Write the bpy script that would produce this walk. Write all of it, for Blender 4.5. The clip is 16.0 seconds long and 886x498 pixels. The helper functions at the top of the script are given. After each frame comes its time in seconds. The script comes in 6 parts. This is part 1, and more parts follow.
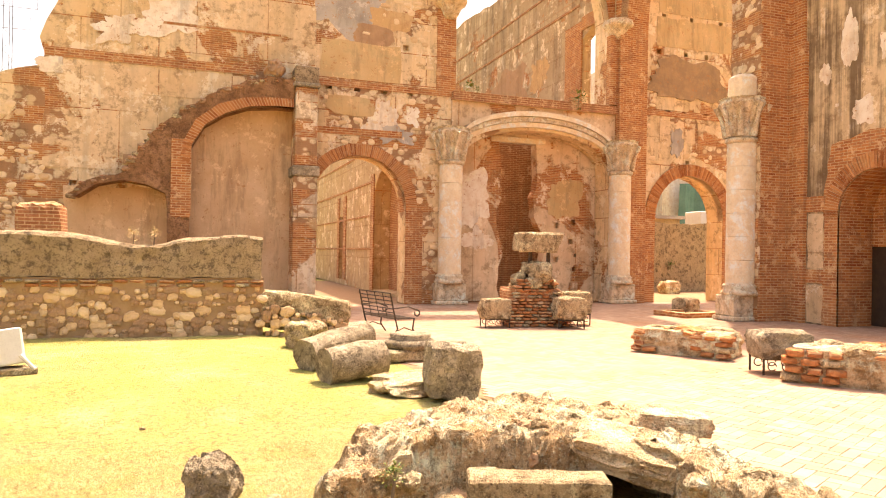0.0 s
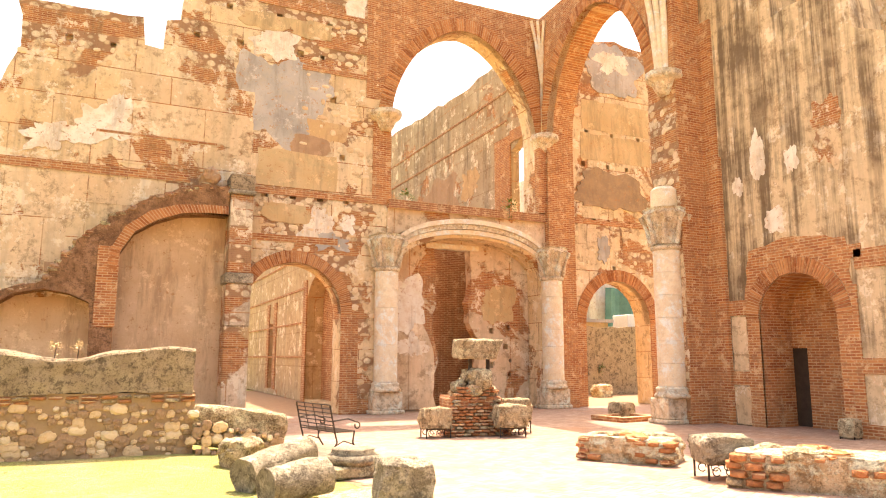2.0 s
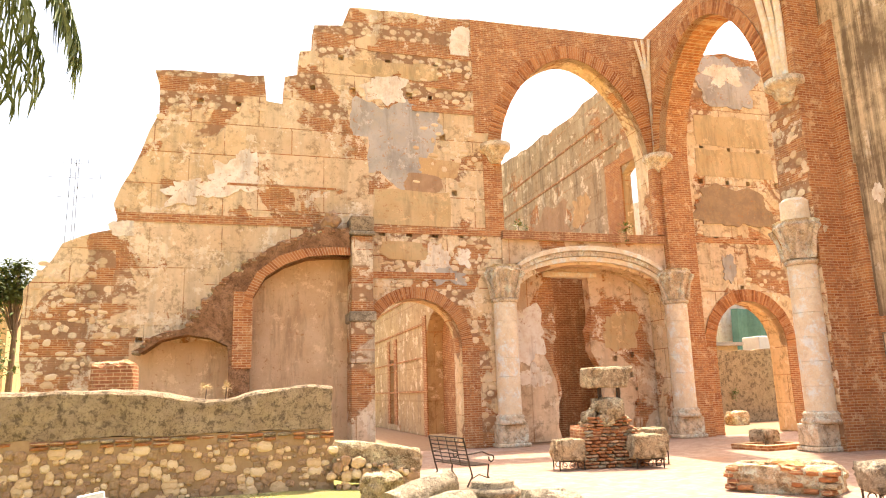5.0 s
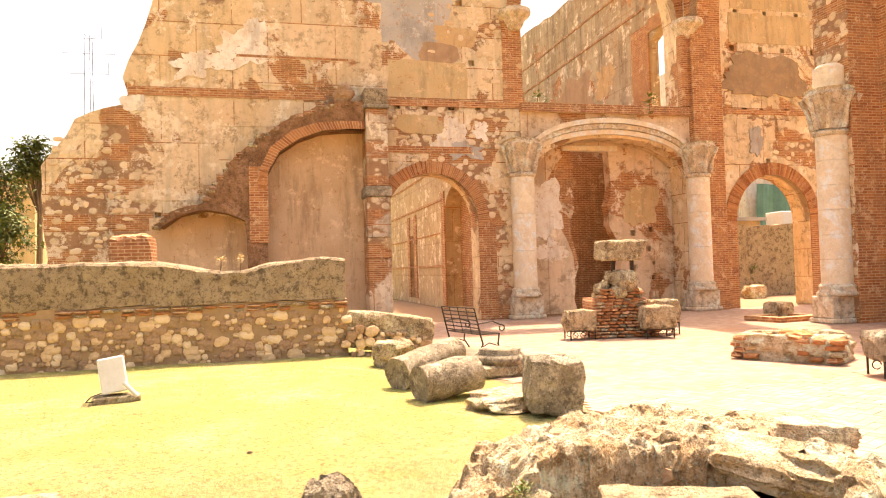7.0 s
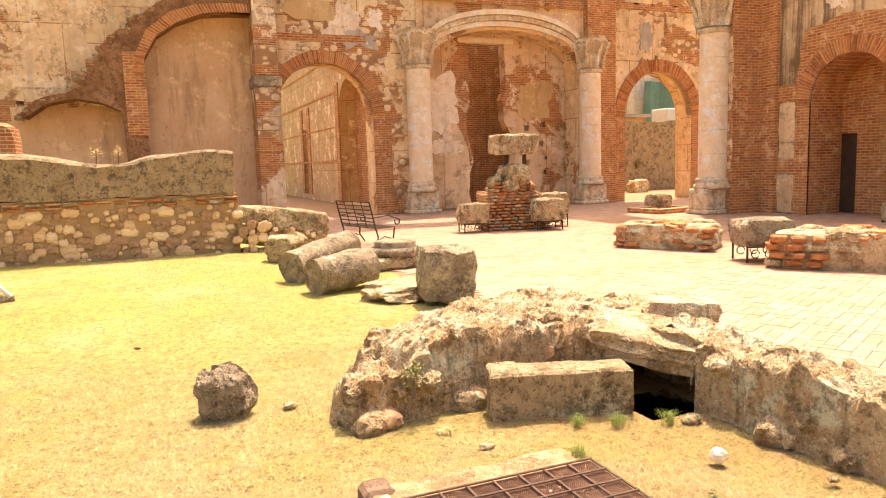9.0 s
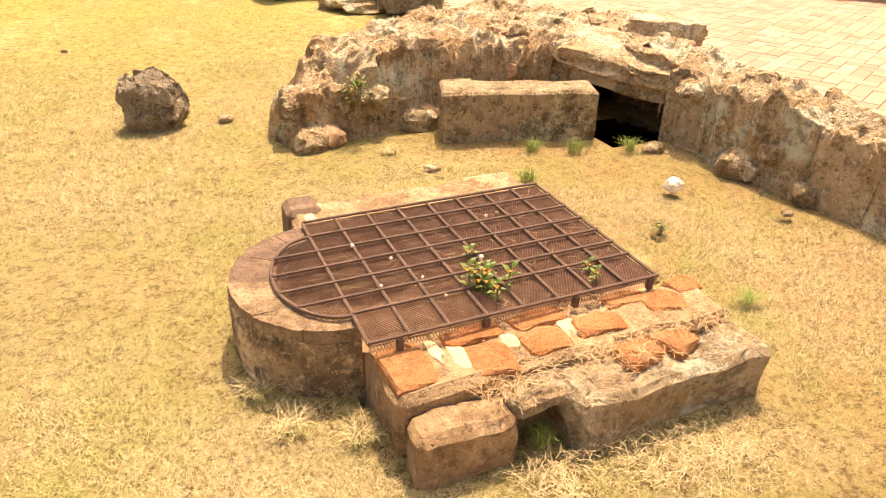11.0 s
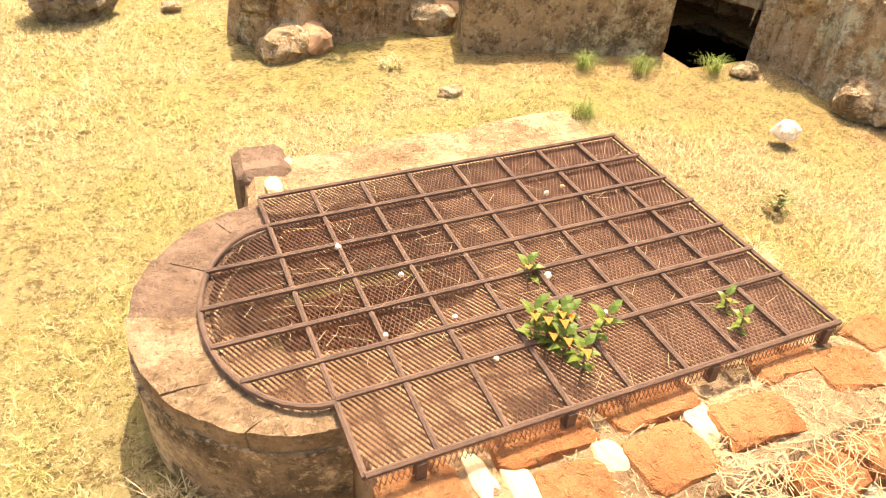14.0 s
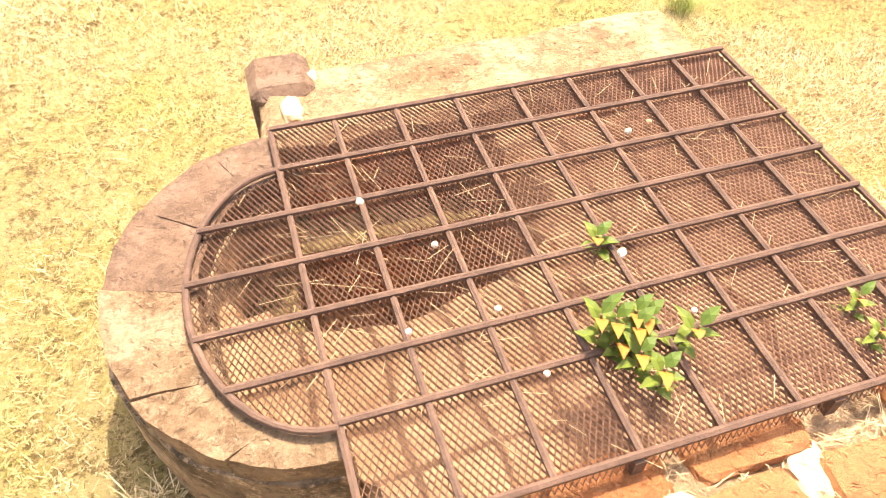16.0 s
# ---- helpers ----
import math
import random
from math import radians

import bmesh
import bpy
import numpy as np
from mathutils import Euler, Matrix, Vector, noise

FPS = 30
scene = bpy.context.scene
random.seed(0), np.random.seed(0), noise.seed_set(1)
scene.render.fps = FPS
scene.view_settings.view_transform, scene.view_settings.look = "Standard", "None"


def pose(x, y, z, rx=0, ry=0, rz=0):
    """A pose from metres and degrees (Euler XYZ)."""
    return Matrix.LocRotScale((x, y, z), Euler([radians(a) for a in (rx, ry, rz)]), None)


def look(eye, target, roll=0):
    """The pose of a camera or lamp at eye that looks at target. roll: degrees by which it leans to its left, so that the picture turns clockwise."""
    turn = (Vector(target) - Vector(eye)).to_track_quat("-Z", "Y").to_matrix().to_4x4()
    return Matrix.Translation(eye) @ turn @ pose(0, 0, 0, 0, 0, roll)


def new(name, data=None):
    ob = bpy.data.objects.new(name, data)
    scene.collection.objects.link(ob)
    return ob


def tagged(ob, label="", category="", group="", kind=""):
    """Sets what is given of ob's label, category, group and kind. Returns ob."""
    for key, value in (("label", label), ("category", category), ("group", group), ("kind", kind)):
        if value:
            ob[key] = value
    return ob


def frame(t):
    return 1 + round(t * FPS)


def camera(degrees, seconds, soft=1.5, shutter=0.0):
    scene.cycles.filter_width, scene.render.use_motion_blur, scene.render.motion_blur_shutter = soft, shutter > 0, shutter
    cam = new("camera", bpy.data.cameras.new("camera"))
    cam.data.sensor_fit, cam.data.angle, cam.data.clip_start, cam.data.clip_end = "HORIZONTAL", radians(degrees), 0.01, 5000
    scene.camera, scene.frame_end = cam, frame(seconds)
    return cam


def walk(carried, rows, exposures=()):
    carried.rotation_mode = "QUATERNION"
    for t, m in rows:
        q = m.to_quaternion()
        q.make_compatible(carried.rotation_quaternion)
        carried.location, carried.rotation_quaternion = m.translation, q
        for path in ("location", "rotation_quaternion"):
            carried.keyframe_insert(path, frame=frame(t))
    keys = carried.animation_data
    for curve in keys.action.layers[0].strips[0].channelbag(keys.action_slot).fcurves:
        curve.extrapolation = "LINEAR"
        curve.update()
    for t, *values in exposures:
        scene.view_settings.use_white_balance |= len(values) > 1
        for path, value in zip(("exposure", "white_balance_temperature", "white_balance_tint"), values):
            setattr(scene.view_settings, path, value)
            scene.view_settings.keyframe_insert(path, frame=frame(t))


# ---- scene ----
cam = camera(64.4, 16.0, soft=1.1)
PATH = [
    (0, (1.413, 0.372, 1.903), (2.072, 2.26, 1.914), 1.0),
    (0.5, (1.32, 0.35, 1.883), (2.045, 2.212, 1.957), 0.7),
    (1, (1.18, 0.382, 1.884), (1.938, 2.229, 1.989), 0.1),
    (1.5, (1.181, 0.454, 1.941), (1.978, 2.278, 2.143), -0.1),
    (2, (1.146, 0.477, 1.98), (1.981, 2.267, 2.287), 0.1),
    (2.5, (1.057, 0.457, 1.997), (2.003, 2.171, 2.407), -1.0),
    (3, (0.939, 0.464, 2.021), (1.917, 2.158, 2.439), -2.3),
    (3.5, (0.84, 0.494, 2.019), (1.779, 2.181, 2.54), -1.8),
    (4, (0.794, 0.538, 2.007), (1.61, 2.287, 2.533), -2.6),
    (4.5, (0.812, 0.554, 1.978), (1.469, 2.379, 2.465), -2.7),
    (5, (0.806, 0.552, 1.951), (1.354, 2.433, 2.352), -1.7),
    (5.2, (0.805, 0.53, 1.94), (1.327, 2.426, 2.304), -1.6),
    (7.3, (1.151, 0.705, 1.84), (1.634, 2.646, 1.847), -1.5),
    (7.5, (1.145, 0.713, 1.841), (1.645, 2.649, 1.814), -1.5),
    (8, (1.158, 0.719, 1.837), (1.696, 2.645, 1.778), -2.0),
    (8.5, (1.145, 0.707, 1.805), (1.741, 2.613, 1.685), -2.1),
    (9, (1.175, 0.697, 1.779), (1.922, 2.537, 1.538), -1.7),
    (9.5, (1.222, 0.684, 1.737), (2.057, 2.454, 1.325), -2.1),
    (10, (1.319, 0.676, 1.702), (2.105, 2.385, 1.023), -2.4),
    (10.2, (1.372, 0.701, 1.709), (2.119, 2.397, 0.957), -1.8),
    (12.3, (1.634, 1.545, 1.336), (2.311, 2.972, 0.105), 4.1),
    (12.5, (1.664, 1.611, 1.331), (2.333, 3.017, 0.075), 4.2),
    (13, (1.757, 1.762, 1.334), (2.392, 3.207, 0.106), 3.3),
    (13.5, (1.802, 1.858, 1.325), (2.414, 3.296, 0.076), 4.4),
    (14, (1.814, 2.014, 1.323), (2.487, 3.441, 0.094), 3.7),
    (14.5, (1.824, 2.13, 1.313), (2.513, 3.522, 0.053), 4.1),
    (15, (1.896, 2.225, 1.291), (2.519, 3.622, 0.003), 4.5),
    (15.5, (1.966, 2.307, 1.252), (2.473, 3.593, -0.194), 2.6),
    (16, (2.004, 2.359, 1.243), (2.42, 3.608, -0.263), 1.3),
]
EXPOSURE = [(0, 1.45, 7900, 22), (1.5, 1.6, 7300, 18), (2.5, 1.8, 6900, 15), (3.5, 1.8, 6600, 13), (5.0, 1.65, 6800, 15), (7.5, 1.5, 7800, 22), (9.0, 1.28, 8000, 24), (9.5, 1.15, 8100, 24),
            (10.0, 0.98, 8300, 25), (12.5, 1.27, 8000, 19), (14.5, 1.5, 7450, 18), (15.2, 1.58, 7250, 18), (16.0, 1.72, 6950, 20)]
walk(cam, [(t, look(e, g, r)) for t, e, g, r in PATH], EXPOSURE)

# ---- world and sun ----
SUN_FROM = Vector((0.27, 0.36, 1.0)).normalized()
world = bpy.data.worlds.new("sky_world")
scene.world = world
world.use_nodes = True
wn = world.node_tree.nodes
sky = wn.new("ShaderNodeTexSky")
sky.sky_type = "NISHITA"
sky.sun_disc = False
sky.sun_elevation = math.asin(SUN_FROM.z)
sky.sun_rotation = math.atan2(SUN_FROM.x, SUN_FROM.y)
sky.dust_density = 7.0
sky.air_density = 1.4
wn["Background"].inputs["Strength"].default_value = 0.15
world.node_tree.links.new(sky.outputs["Color"], wn["Background"].inputs["Color"])
sun_data = bpy.data.lights.new("sun", "SUN")
sun_data.energy = 3.4
sun_data.angle = radians(0.6)
sun_data.color = (1.0, 0.93, 0.80)
sun = new("sun", sun_data)
sun.matrix_world = look(SUN_FROM * 60, (0, 0, 0))


# ---- materials ----
class Nodes:
    """Short hand for building a node material."""

    def __init__(self, name, rough=0.9, metal=0.0):
        self.mat = bpy.data.materials.new(name)
        self.mat.use_nodes = True
        self.t = self.mat.node_tree
        self.bsdf = self.t.nodes["Principled BSDF"]
        self.bsdf.inputs["Roughness"].default_value = rough
        self.bsdf.inputs["Metallic"].default_value = metal
        self.bsdf.inputs["Specular IOR Level"].default_value = 0.25
        self.co = self.t.nodes.new("ShaderNodeTexCoord").outputs["Object"]

    def put(self, socket, value):
        if isinstance(value, bpy.types.NodeSocket):
            self.t.links.new(value, socket)
        elif isinstance(value, tuple) and len(value) == 3 and socket.type == "RGBA":
            socket.default_value = (*value, 1)
        else:
            socket.default_value = value

    def noise(self, scale, detail=4.0, rough=0.6, co=None, distortion=0.0):
        n = self.t.nodes.new("ShaderNodeTexNoise")
        self.put(n.inputs["Vector"], co or self.co)
        n.inputs["Scale"].default_value = scale
        n.inputs["Detail"].default_value = detail
        n.inputs["Roughness"].default_value = rough
        n.inputs["Distortion"].default_value = distortion
        return n.outputs["Fac"]

    def voronoi(self, scale, co=None, feature="F1", out="Distance"):
        n = self.t.nodes.new("ShaderNodeTexVoronoi")
        n.feature = feature
        self.put(n.inputs["Vector"], co or self.co)
        n.inputs["Scale"].default_value = scale
        return n.outputs[out]

    def stretch(self, sx, sy, sz, co=None):
        n = self.t.nodes.new("ShaderNodeMapping")
        self.put(n.inputs["Vector"], co or self.co)
        n.inputs["Scale"].default_value = (sx, sy, sz)
        return n.outputs[0]

    def step(self, fac, lo, hi, to_lo=0.0, to_hi=1.0):
        n = self.t.nodes.new("ShaderNodeMapRange")
        self.put(n.inputs["Value"], fac)
        for k, v in zip(("From Min", "From Max", "To Min", "To Max"), (lo, hi, to_lo, to_hi)):
            n.inputs[k].default_value = v
        return n.outputs[0]

    def mix(self, fac, a, b, mode="MIX"):
        n = self.t.nodes.new("ShaderNodeMix")
        n.data_type, n.blend_type = "RGBA", mode
        self.put(n.inputs[0], fac)
        self.put(n.inputs[6], a)
        self.put(n.inputs[7], b)
        return n.outputs[2]

    def calc(self, op, a, b=0.0):
        n = self.t.nodes.new("ShaderNodeMath")
        n.operation = op
        self.put(n.inputs[0], a)
        self.put(n.inputs[1], b)
        return n.outputs[0]

    def flat_uv(self):
        """x + y runs along any upright wall, z up it."""
        s = self.t.nodes.new("ShaderNodeSeparateXYZ")
        self.put(s.inputs[0], self.co)
        c = self.t.nodes.new("ShaderNodeCombineXYZ")
        self.put(c.inputs[0], self.calc("ADD", s.outputs[0], s.outputs[1]))
        self.put(c.inputs[1], s.outputs[2])
        return c.outputs[0]

    def bricks(self, co, a, b, mortar, width=0.27, row=0.068, gap=0.011):
        n = self.t.nodes.new("ShaderNodeTexBrick")
        self.put(n.inputs["Vector"], co)
        self.put(n.inputs["Color1"], a)
        self.put(n.inputs["Color2"], b)
        self.put(n.inputs["Mortar"], mortar)
        n.inputs["Scale"].default_value = 1.0
        n.inputs["Brick Width"].default_value = width
        n.inputs["Row Height"].default_value = row
        n.inputs["Mortar Size"].default_value = gap
        n.inputs["Mortar Smooth"].default_value = 0.3
        return n.outputs["Color"], n.outputs["Fac"]

    def random(self):
        return self.t.nodes.new("ShaderNodeObjectInfo").outputs["Random"]

    def done(self, colour, height=None, strength=0.5, distance=0.02):
        self.put(self.bsdf.inputs["Base Color"], colour)
        if height is not None:
            b = self.t.nodes.new("ShaderNodeBump")
            b.inputs["Strength"].default_value = strength
            b.inputs["Distance"].default_value = distance
            self.put(b.inputs["Height"], height)
            self.t.links.new(b.outputs[0], self.bsdf.inputs["Normal"])
        return self.mat


BRICK_A, BRICK_B, MORTAR = (0.34, 0.10, 0.032), (0.56, 0.23, 0.075), (0.60, 0.39, 0.20)


def old_wall(name, plaster, plaster_b, amount, rubble, grime=0.4, courses=1.15, drip=0.0):
    """Weathered wall: plaster fallen away from brick courses and rubble stone between them."""
    n = Nodes(name, 0.93)
    uv = n.flat_uv()
    wob = n.mix(0.012, uv, n.noise(0.9, 2), "ADD")
    brick, joint = n.bricks(wob, BRICK_A, BRICK_B, MORTAR)
    brick = n.mix(n.step(n.noise(1.3, 5), 0.42, 0.7, 0, 0.45), brick, (0.58, 0.30, 0.12))
    # rubble stones, seen in bands between courses
    cell = n.voronoi(3.1, n.stretch(1, 1.25, 1, uv))
    stone_tone = n.voronoi(3.1, n.stretch(1, 1.25, 1, uv), out="Color")
    sep = n.t.nodes.new("ShaderNodeSeparateColor")
    n.put(sep.inputs[0], stone_tone)
    stone = n.mix(sep.outputs[0], (0.62, 0.45, 0.25), (0.86, 0.70, 0.46))
    stone = n.mix(n.step(cell, 0.38, 0.50), stone, (0.40, 0.22, 0.11))
    band = n.t.nodes.new("ShaderNodeSeparateXYZ")
    n.put(band.inputs[0], uv)
    wave = n.calc("FRACT", n.calc("DIVIDE", band.outputs[1], courses))
    in_band = n.calc("MULTIPLY", n.step(wave, 0.42, 0.47), n.step(wave, 0.93, 0.98, 1, 0))
    in_band = n.calc("MULTIPLY", in_band, n.step(n.noise(0.55, 3), rubble - 0.03, rubble + 0.03, 1, 0))
    core = n.mix(in_band, brick, stone)
    # plaster, in large cast blocks with a dark seam on each course
    p = n.mix(n.step(n.noise(0.45, 5, 0.65), 0.3, 0.72), plaster, plaster_b)
    block, seam = n.bricks(uv, (1, 1, 1), (0.80, 0.76, 0.70), (0.46, 0.30, 0.17), 2.3, courses, 0.02)
    p = n.mix(0.55, p, n.mix(1.0, p, block, "MULTIPLY"))
    p = n.mix(n.step(n.noise(3.5, 6, 0.7), 0.5, 0.75, 0, 0.4), p, (0.40, 0.24, 0.115))
    fall = n.calc("ADD", n.noise(0.33, 6, 0.62, distortion=0.6), n.step(seam, 0, 1, 0, 0.10))
    bare = n.step(fall, amount - 0.008, amount + 0.012)
    col = n.mix(bare, p, core)
    col = n.mix(n.step(n.noise(2.6, 8, 0.75), 0.52, 0.62, 0, 0.55), col, (0.25, 0.125, 0.05))
    col = n.mix(n.step(n.noise(5, 7, 0.75), 0.60, 0.66, 0, 0.5), col, (0.14, 0.075, 0.035))
    col = n.mix(n.step(n.noise(1.1, 9, 0.78), 0.56, 0.585, 0, 0.8), col, (0.86, 0.72, 0.50))
    col = n.mix(n.step(n.noise(4.3, 7, 0.75), 0.60, 0.66, 0, 0.6), col, (0.86, 0.72, 0.50))
    # soot and rain streaks
    streak = n.noise(1.1, 6, 0.7, n.stretch(1.6, 1.6, 0.16))
    col = n.mix(n.step(streak, 0.48, 0.72, 0, grime), col, (0.13, 0.09, 0.055))
    if drip:
        run = n.calc("ADD", n.calc("MULTIPLY", n.noise(1.0, 7, 0.7, n.stretch(2.4, 2.4, 0.09)), 0.65), n.calc("MULTIPLY", n.noise(0.6, 5, 0.7), 0.35))
        gate = n.step(n.noise(0.28, 4, 0.6), 0.32, 0.46)
        col = n.mix(n.calc("MULTIPLY", gate, n.step(run, 0.46, 0.56, 0, drip)), col, (0.15, 0.095, 0.05))
    h = n.calc("ADD", n.step(bare, 0, 1, 1.0, 0.0), n.calc("MULTIPLY", n.noise(14, 6, 0.7), 0.7))
    h = n.calc("SUBTRACT", h, n.calc("MULTIPLY", n.calc("MULTIPLY", joint, bare), 0.5))
    return n.done(col, h, 0.8, 0.03)


def brick_mat(name, a=BRICK_A, b=BRICK_B, worn=0.35, grime=0.3):
    n = Nodes(name, 0.92)
    uv = n.flat_uv()
    col, joint = n.bricks(n.mix(0.014, uv, n.noise(1.1, 2), "ADD"), a, b, MORTAR, 0.28, 0.082, 0.013)
    col = n.mix(n.step(n.noise(3.4, 7, 0.75), 0.50, 0.62, 0, 0.6), col, (0.22, 0.08, 0.035))
    col = n.mix(n.step(n.noise(2.3, 8, 0.8), 0.55, 0.60, 0, 0.7), col, (0.74, 0.52, 0.29))
    col = n.mix(n.step(n.noise(1.7, 5), 0.4, 0.7, 0, worn), col, (0.60, 0.33, 0.15))
    col = n.mix(n.step(n.noise(1.2, 5, 0.7, n.stretch(1.5, 1.5, 0.2)), 0.5, 0.75, 0, grime), col, (0.15, 0.09, 0.05))
    h = n.calc("SUBTRACT", n.calc("MULTIPLY", n.noise(18, 5), 0.6), n.calc("MULTIPLY", joint, 0.7))
    return n.done(col, h, 0.7, 0.02)


def stone_mat(name, a, b, dark=(0.10, 0.08, 0.055), lichen_shade=0.4, pits=0.5, size=1.0, relief=0.07, bleach_lit=0.85):
    """Weathered coral limestone, pitted, stained and bleached, with relief shading put into its colour."""
    n = Nodes(name, 0.95)
    col = n.mix(n.step(n.noise(2.6 * size, 8, 0.7), 0.40, 0.60), a, b)
    pale = tuple(min(0.85, c * 1.45 + 0.05) for c in a)
    col = n.mix(n.step(n.noise(1.9 * size, 9, 0.8), 0.515, 0.58, 0, bleach_lit), col, pale)
    col = n.mix(n.step(n.noise(5.5 * size, 9, 0.8), 0.50, 0.58, 0, lichen_shade), col, dark)
    # dark pits and specks paint shade in the relief, pale specks its lit grain
    pit = n.voronoi(24 * size, n.mix(0.15, n.co, n.noise(7 * size, 3), "ADD"))
    col = n.mix(n.step(pit, 0.10, 0.30, pits, 0), col, dark)
    col = n.mix(n.step(n.noise(17 * size, 9, 0.85), 0.53, 0.60, 0, lichen_shade * 0.9), col, dark)
    col = n.mix(n.step(n.noise(26 * size, 8, 0.85), 0.54, 0.60, 0, bleach_lit * 0.75), col, pale)
    h = n.calc("ADD", n.noise(13 * size, 10, 0.8), n.step(pit, 0, 0.4, -0.5, 0))
    return n.done(col, h, 1.0, relief)


def plain(name, a, b, scale=3.0, rough=0.9, metal=0.0, bump=0.4, spot=None):
    n = Nodes(name, rough, metal)
    col = n.mix(n.step(n.noise(scale, 6, 0.65), 0.3, 0.7), a, b)
    col = n.mix(n.step(n.noise(scale * 7, 5, 0.7), 0.5, 0.75, 0, 0.35), col, spot or tuple(c * 0.55 for c in a))
    return n.done(col, n.noise(scale * 12, 6, 0.7), bump, 0.01)


WALL_A = old_wall("facade_masonry", (0.78, 0.55, 0.29), (0.84, 0.67, 0.43), 0.515, 0.6)
WALL_LEFT = old_wall("stained_masonry", (0.62, 0.46, 0.28), (0.72, 0.58, 0.42), 0.5, 0.6, 0.55)
WALL_E = old_wall("chancel_masonry", (0.56, 0.36, 0.17), (0.62, 0.42, 0.22), 0.5, 0.55, 0.35)
WALL_C = old_wall("streaked_masonry", (0.70, 0.52, 0.30), (0.76, 0.59, 0.36), 0.78, 0.4, 0.3, 30.0, 0.88)
WALL_P = old_wall("faded_plaster", (0.74, 0.51, 0.28), (0.82, 0.64, 0.41), 0.555, 0.5, 0.3, 2.1)
WALL_PIER = old_wall("pier_masonry", (0.74, 0.56, 0.34), (0.78, 0.62, 0.42), 0.42, 0.62, 0.3, 0.9)
WALL_D = old_wall("nave_masonry", (0.46, 0.33, 0.19), (0.54, 0.42, 0.26), 0.60, 0.5, 0.85)
WALL_F = old_wall("aisle_masonry", (0.50, 0.35, 0.18), (0.58, 0.43, 0.25), 0.66, 0.5, 0.35, 1.6)
WALL_G = old_wall("recess_masonry", (0.84, 0.66, 0.44), (0.66, 0.43, 0.24), 0.53, 0.5, 0.3, 30.0)
BRICK = brick_mat("old_red_brick")
BRICK_DARK = brick_mat("dark_brick", (0.30, 0.11, 0.045), (0.42, 0.17, 0.07), 0.25, 0.6)
LIME = stone_mat("pale_limestone", (0.88, 0.73, 0.50), (0.80, 0.62, 0.38), (0.42, 0.27, 0.13), 0.2, 0.06, 1.0, 0.018)
CARVED = stone_mat("carved_limestone", (0.82, 0.66, 0.44), (0.60, 0.43, 0.25), (0.20, 0.12, 0.06), 0.5, 0.10, 1.0, 0.035)
CORAL = stone_mat("coral_stone", (0.64, 0.48, 0.28), (0.40, 0.27, 0.14), (0.10, 0.065, 0.03), 0.7, 0.6)
GREY_CORAL = stone_mat("grey_coral_stone", (0.46, 0.37, 0.24), (0.33, 0.255, 0.16), (0.08, 0.06, 0.04), 0.6, 0.6)
PALE_CORAL = stone_mat("bleached_coral_stone", (0.80, 0.62, 0.38), (0.56, 0.35, 0.165), (0.16, 0.09, 0.035), 0.6, 0.5)
RENDER_OLD = stone_mat("mossy_render", (0.38, 0.27, 0.155), (0.48, 0.355, 0.21), (0.09, 0.06, 0.033), 0.75, 0.3, 1.0, 0.055, 0.25)
def repair(name, a, b, stain, amount=0.55):
    """Old trowelled render: clouded, stained, with chips down to the brick."""
    n = Nodes(name, 0.93)
    col = n.mix(n.step(n.noise(0.8, 6, 0.7), 0.36, 0.62), a, b)
    col = n.mix(n.step(n.noise(3.2, 8, 0.75), 0.48, 0.62, 0, amount), col, stain)
    col = n.mix(n.step(n.noise(1.2, 6, 0.7, n.stretch(1.8, 1.8, 0.3)), 0.5, 0.64, 0, 0.45), col, tuple(c * 0.5 for c in stain))
    col = n.mix(n.step(n.noise(5.5, 8, 0.8), 0.585, 0.61, 0, 0.8), col, (0.46, 0.22, 0.085))
    col = n.mix(n.step(n.noise(2.2, 9, 0.8), 0.57, 0.61, 0, 0.6), col, tuple(min(0.86, c * 1.25) for c in b))
    return n.done(col, n.noise(16, 7, 0.75), 0.6, 0.02)


GREY_PATCH = repair("grey_cement_render", (0.36, 0.32, 0.27), (0.56, 0.50, 0.42), (0.46, 0.37, 0.26))
WHITE_PATCH = repair("whitewash_remains", (0.88, 0.80, 0.66), (0.78, 0.64, 0.46), (0.70, 0.52, 0.33))
ORANGE_PATCH = repair("ochre_plaster", (0.58, 0.36, 0.16), (0.64, 0.43, 0.22), (0.44, 0.24, 0.10))
BROWN_PATCH = repair("brown_render", (0.40, 0.24, 0.13), (0.45, 0.28, 0.16), (0.50, 0.32, 0.17))
DARK_PATCH = repair("soot_stain", (0.30, 0.20, 0.115), (0.40, 0.26, 0.14), (0.46, 0.29, 0.14))


def voussoir_mat():
    """Thin wedge bricks, each of its own tone."""
    n = Nodes("arch_brick", 0.92)
    r = n.random()
    col = n.mix(r, (0.30, 0.095, 0.03), (0.60, 0.27, 0.10))
    col = n.mix(n.step(n.noise(9, 6, 0.75), 0.5, 0.66, 0, 0.6), col, (0.66, 0.43, 0.22))
    return n.done(col, n.noise(20, 5), 0.6, 0.02)


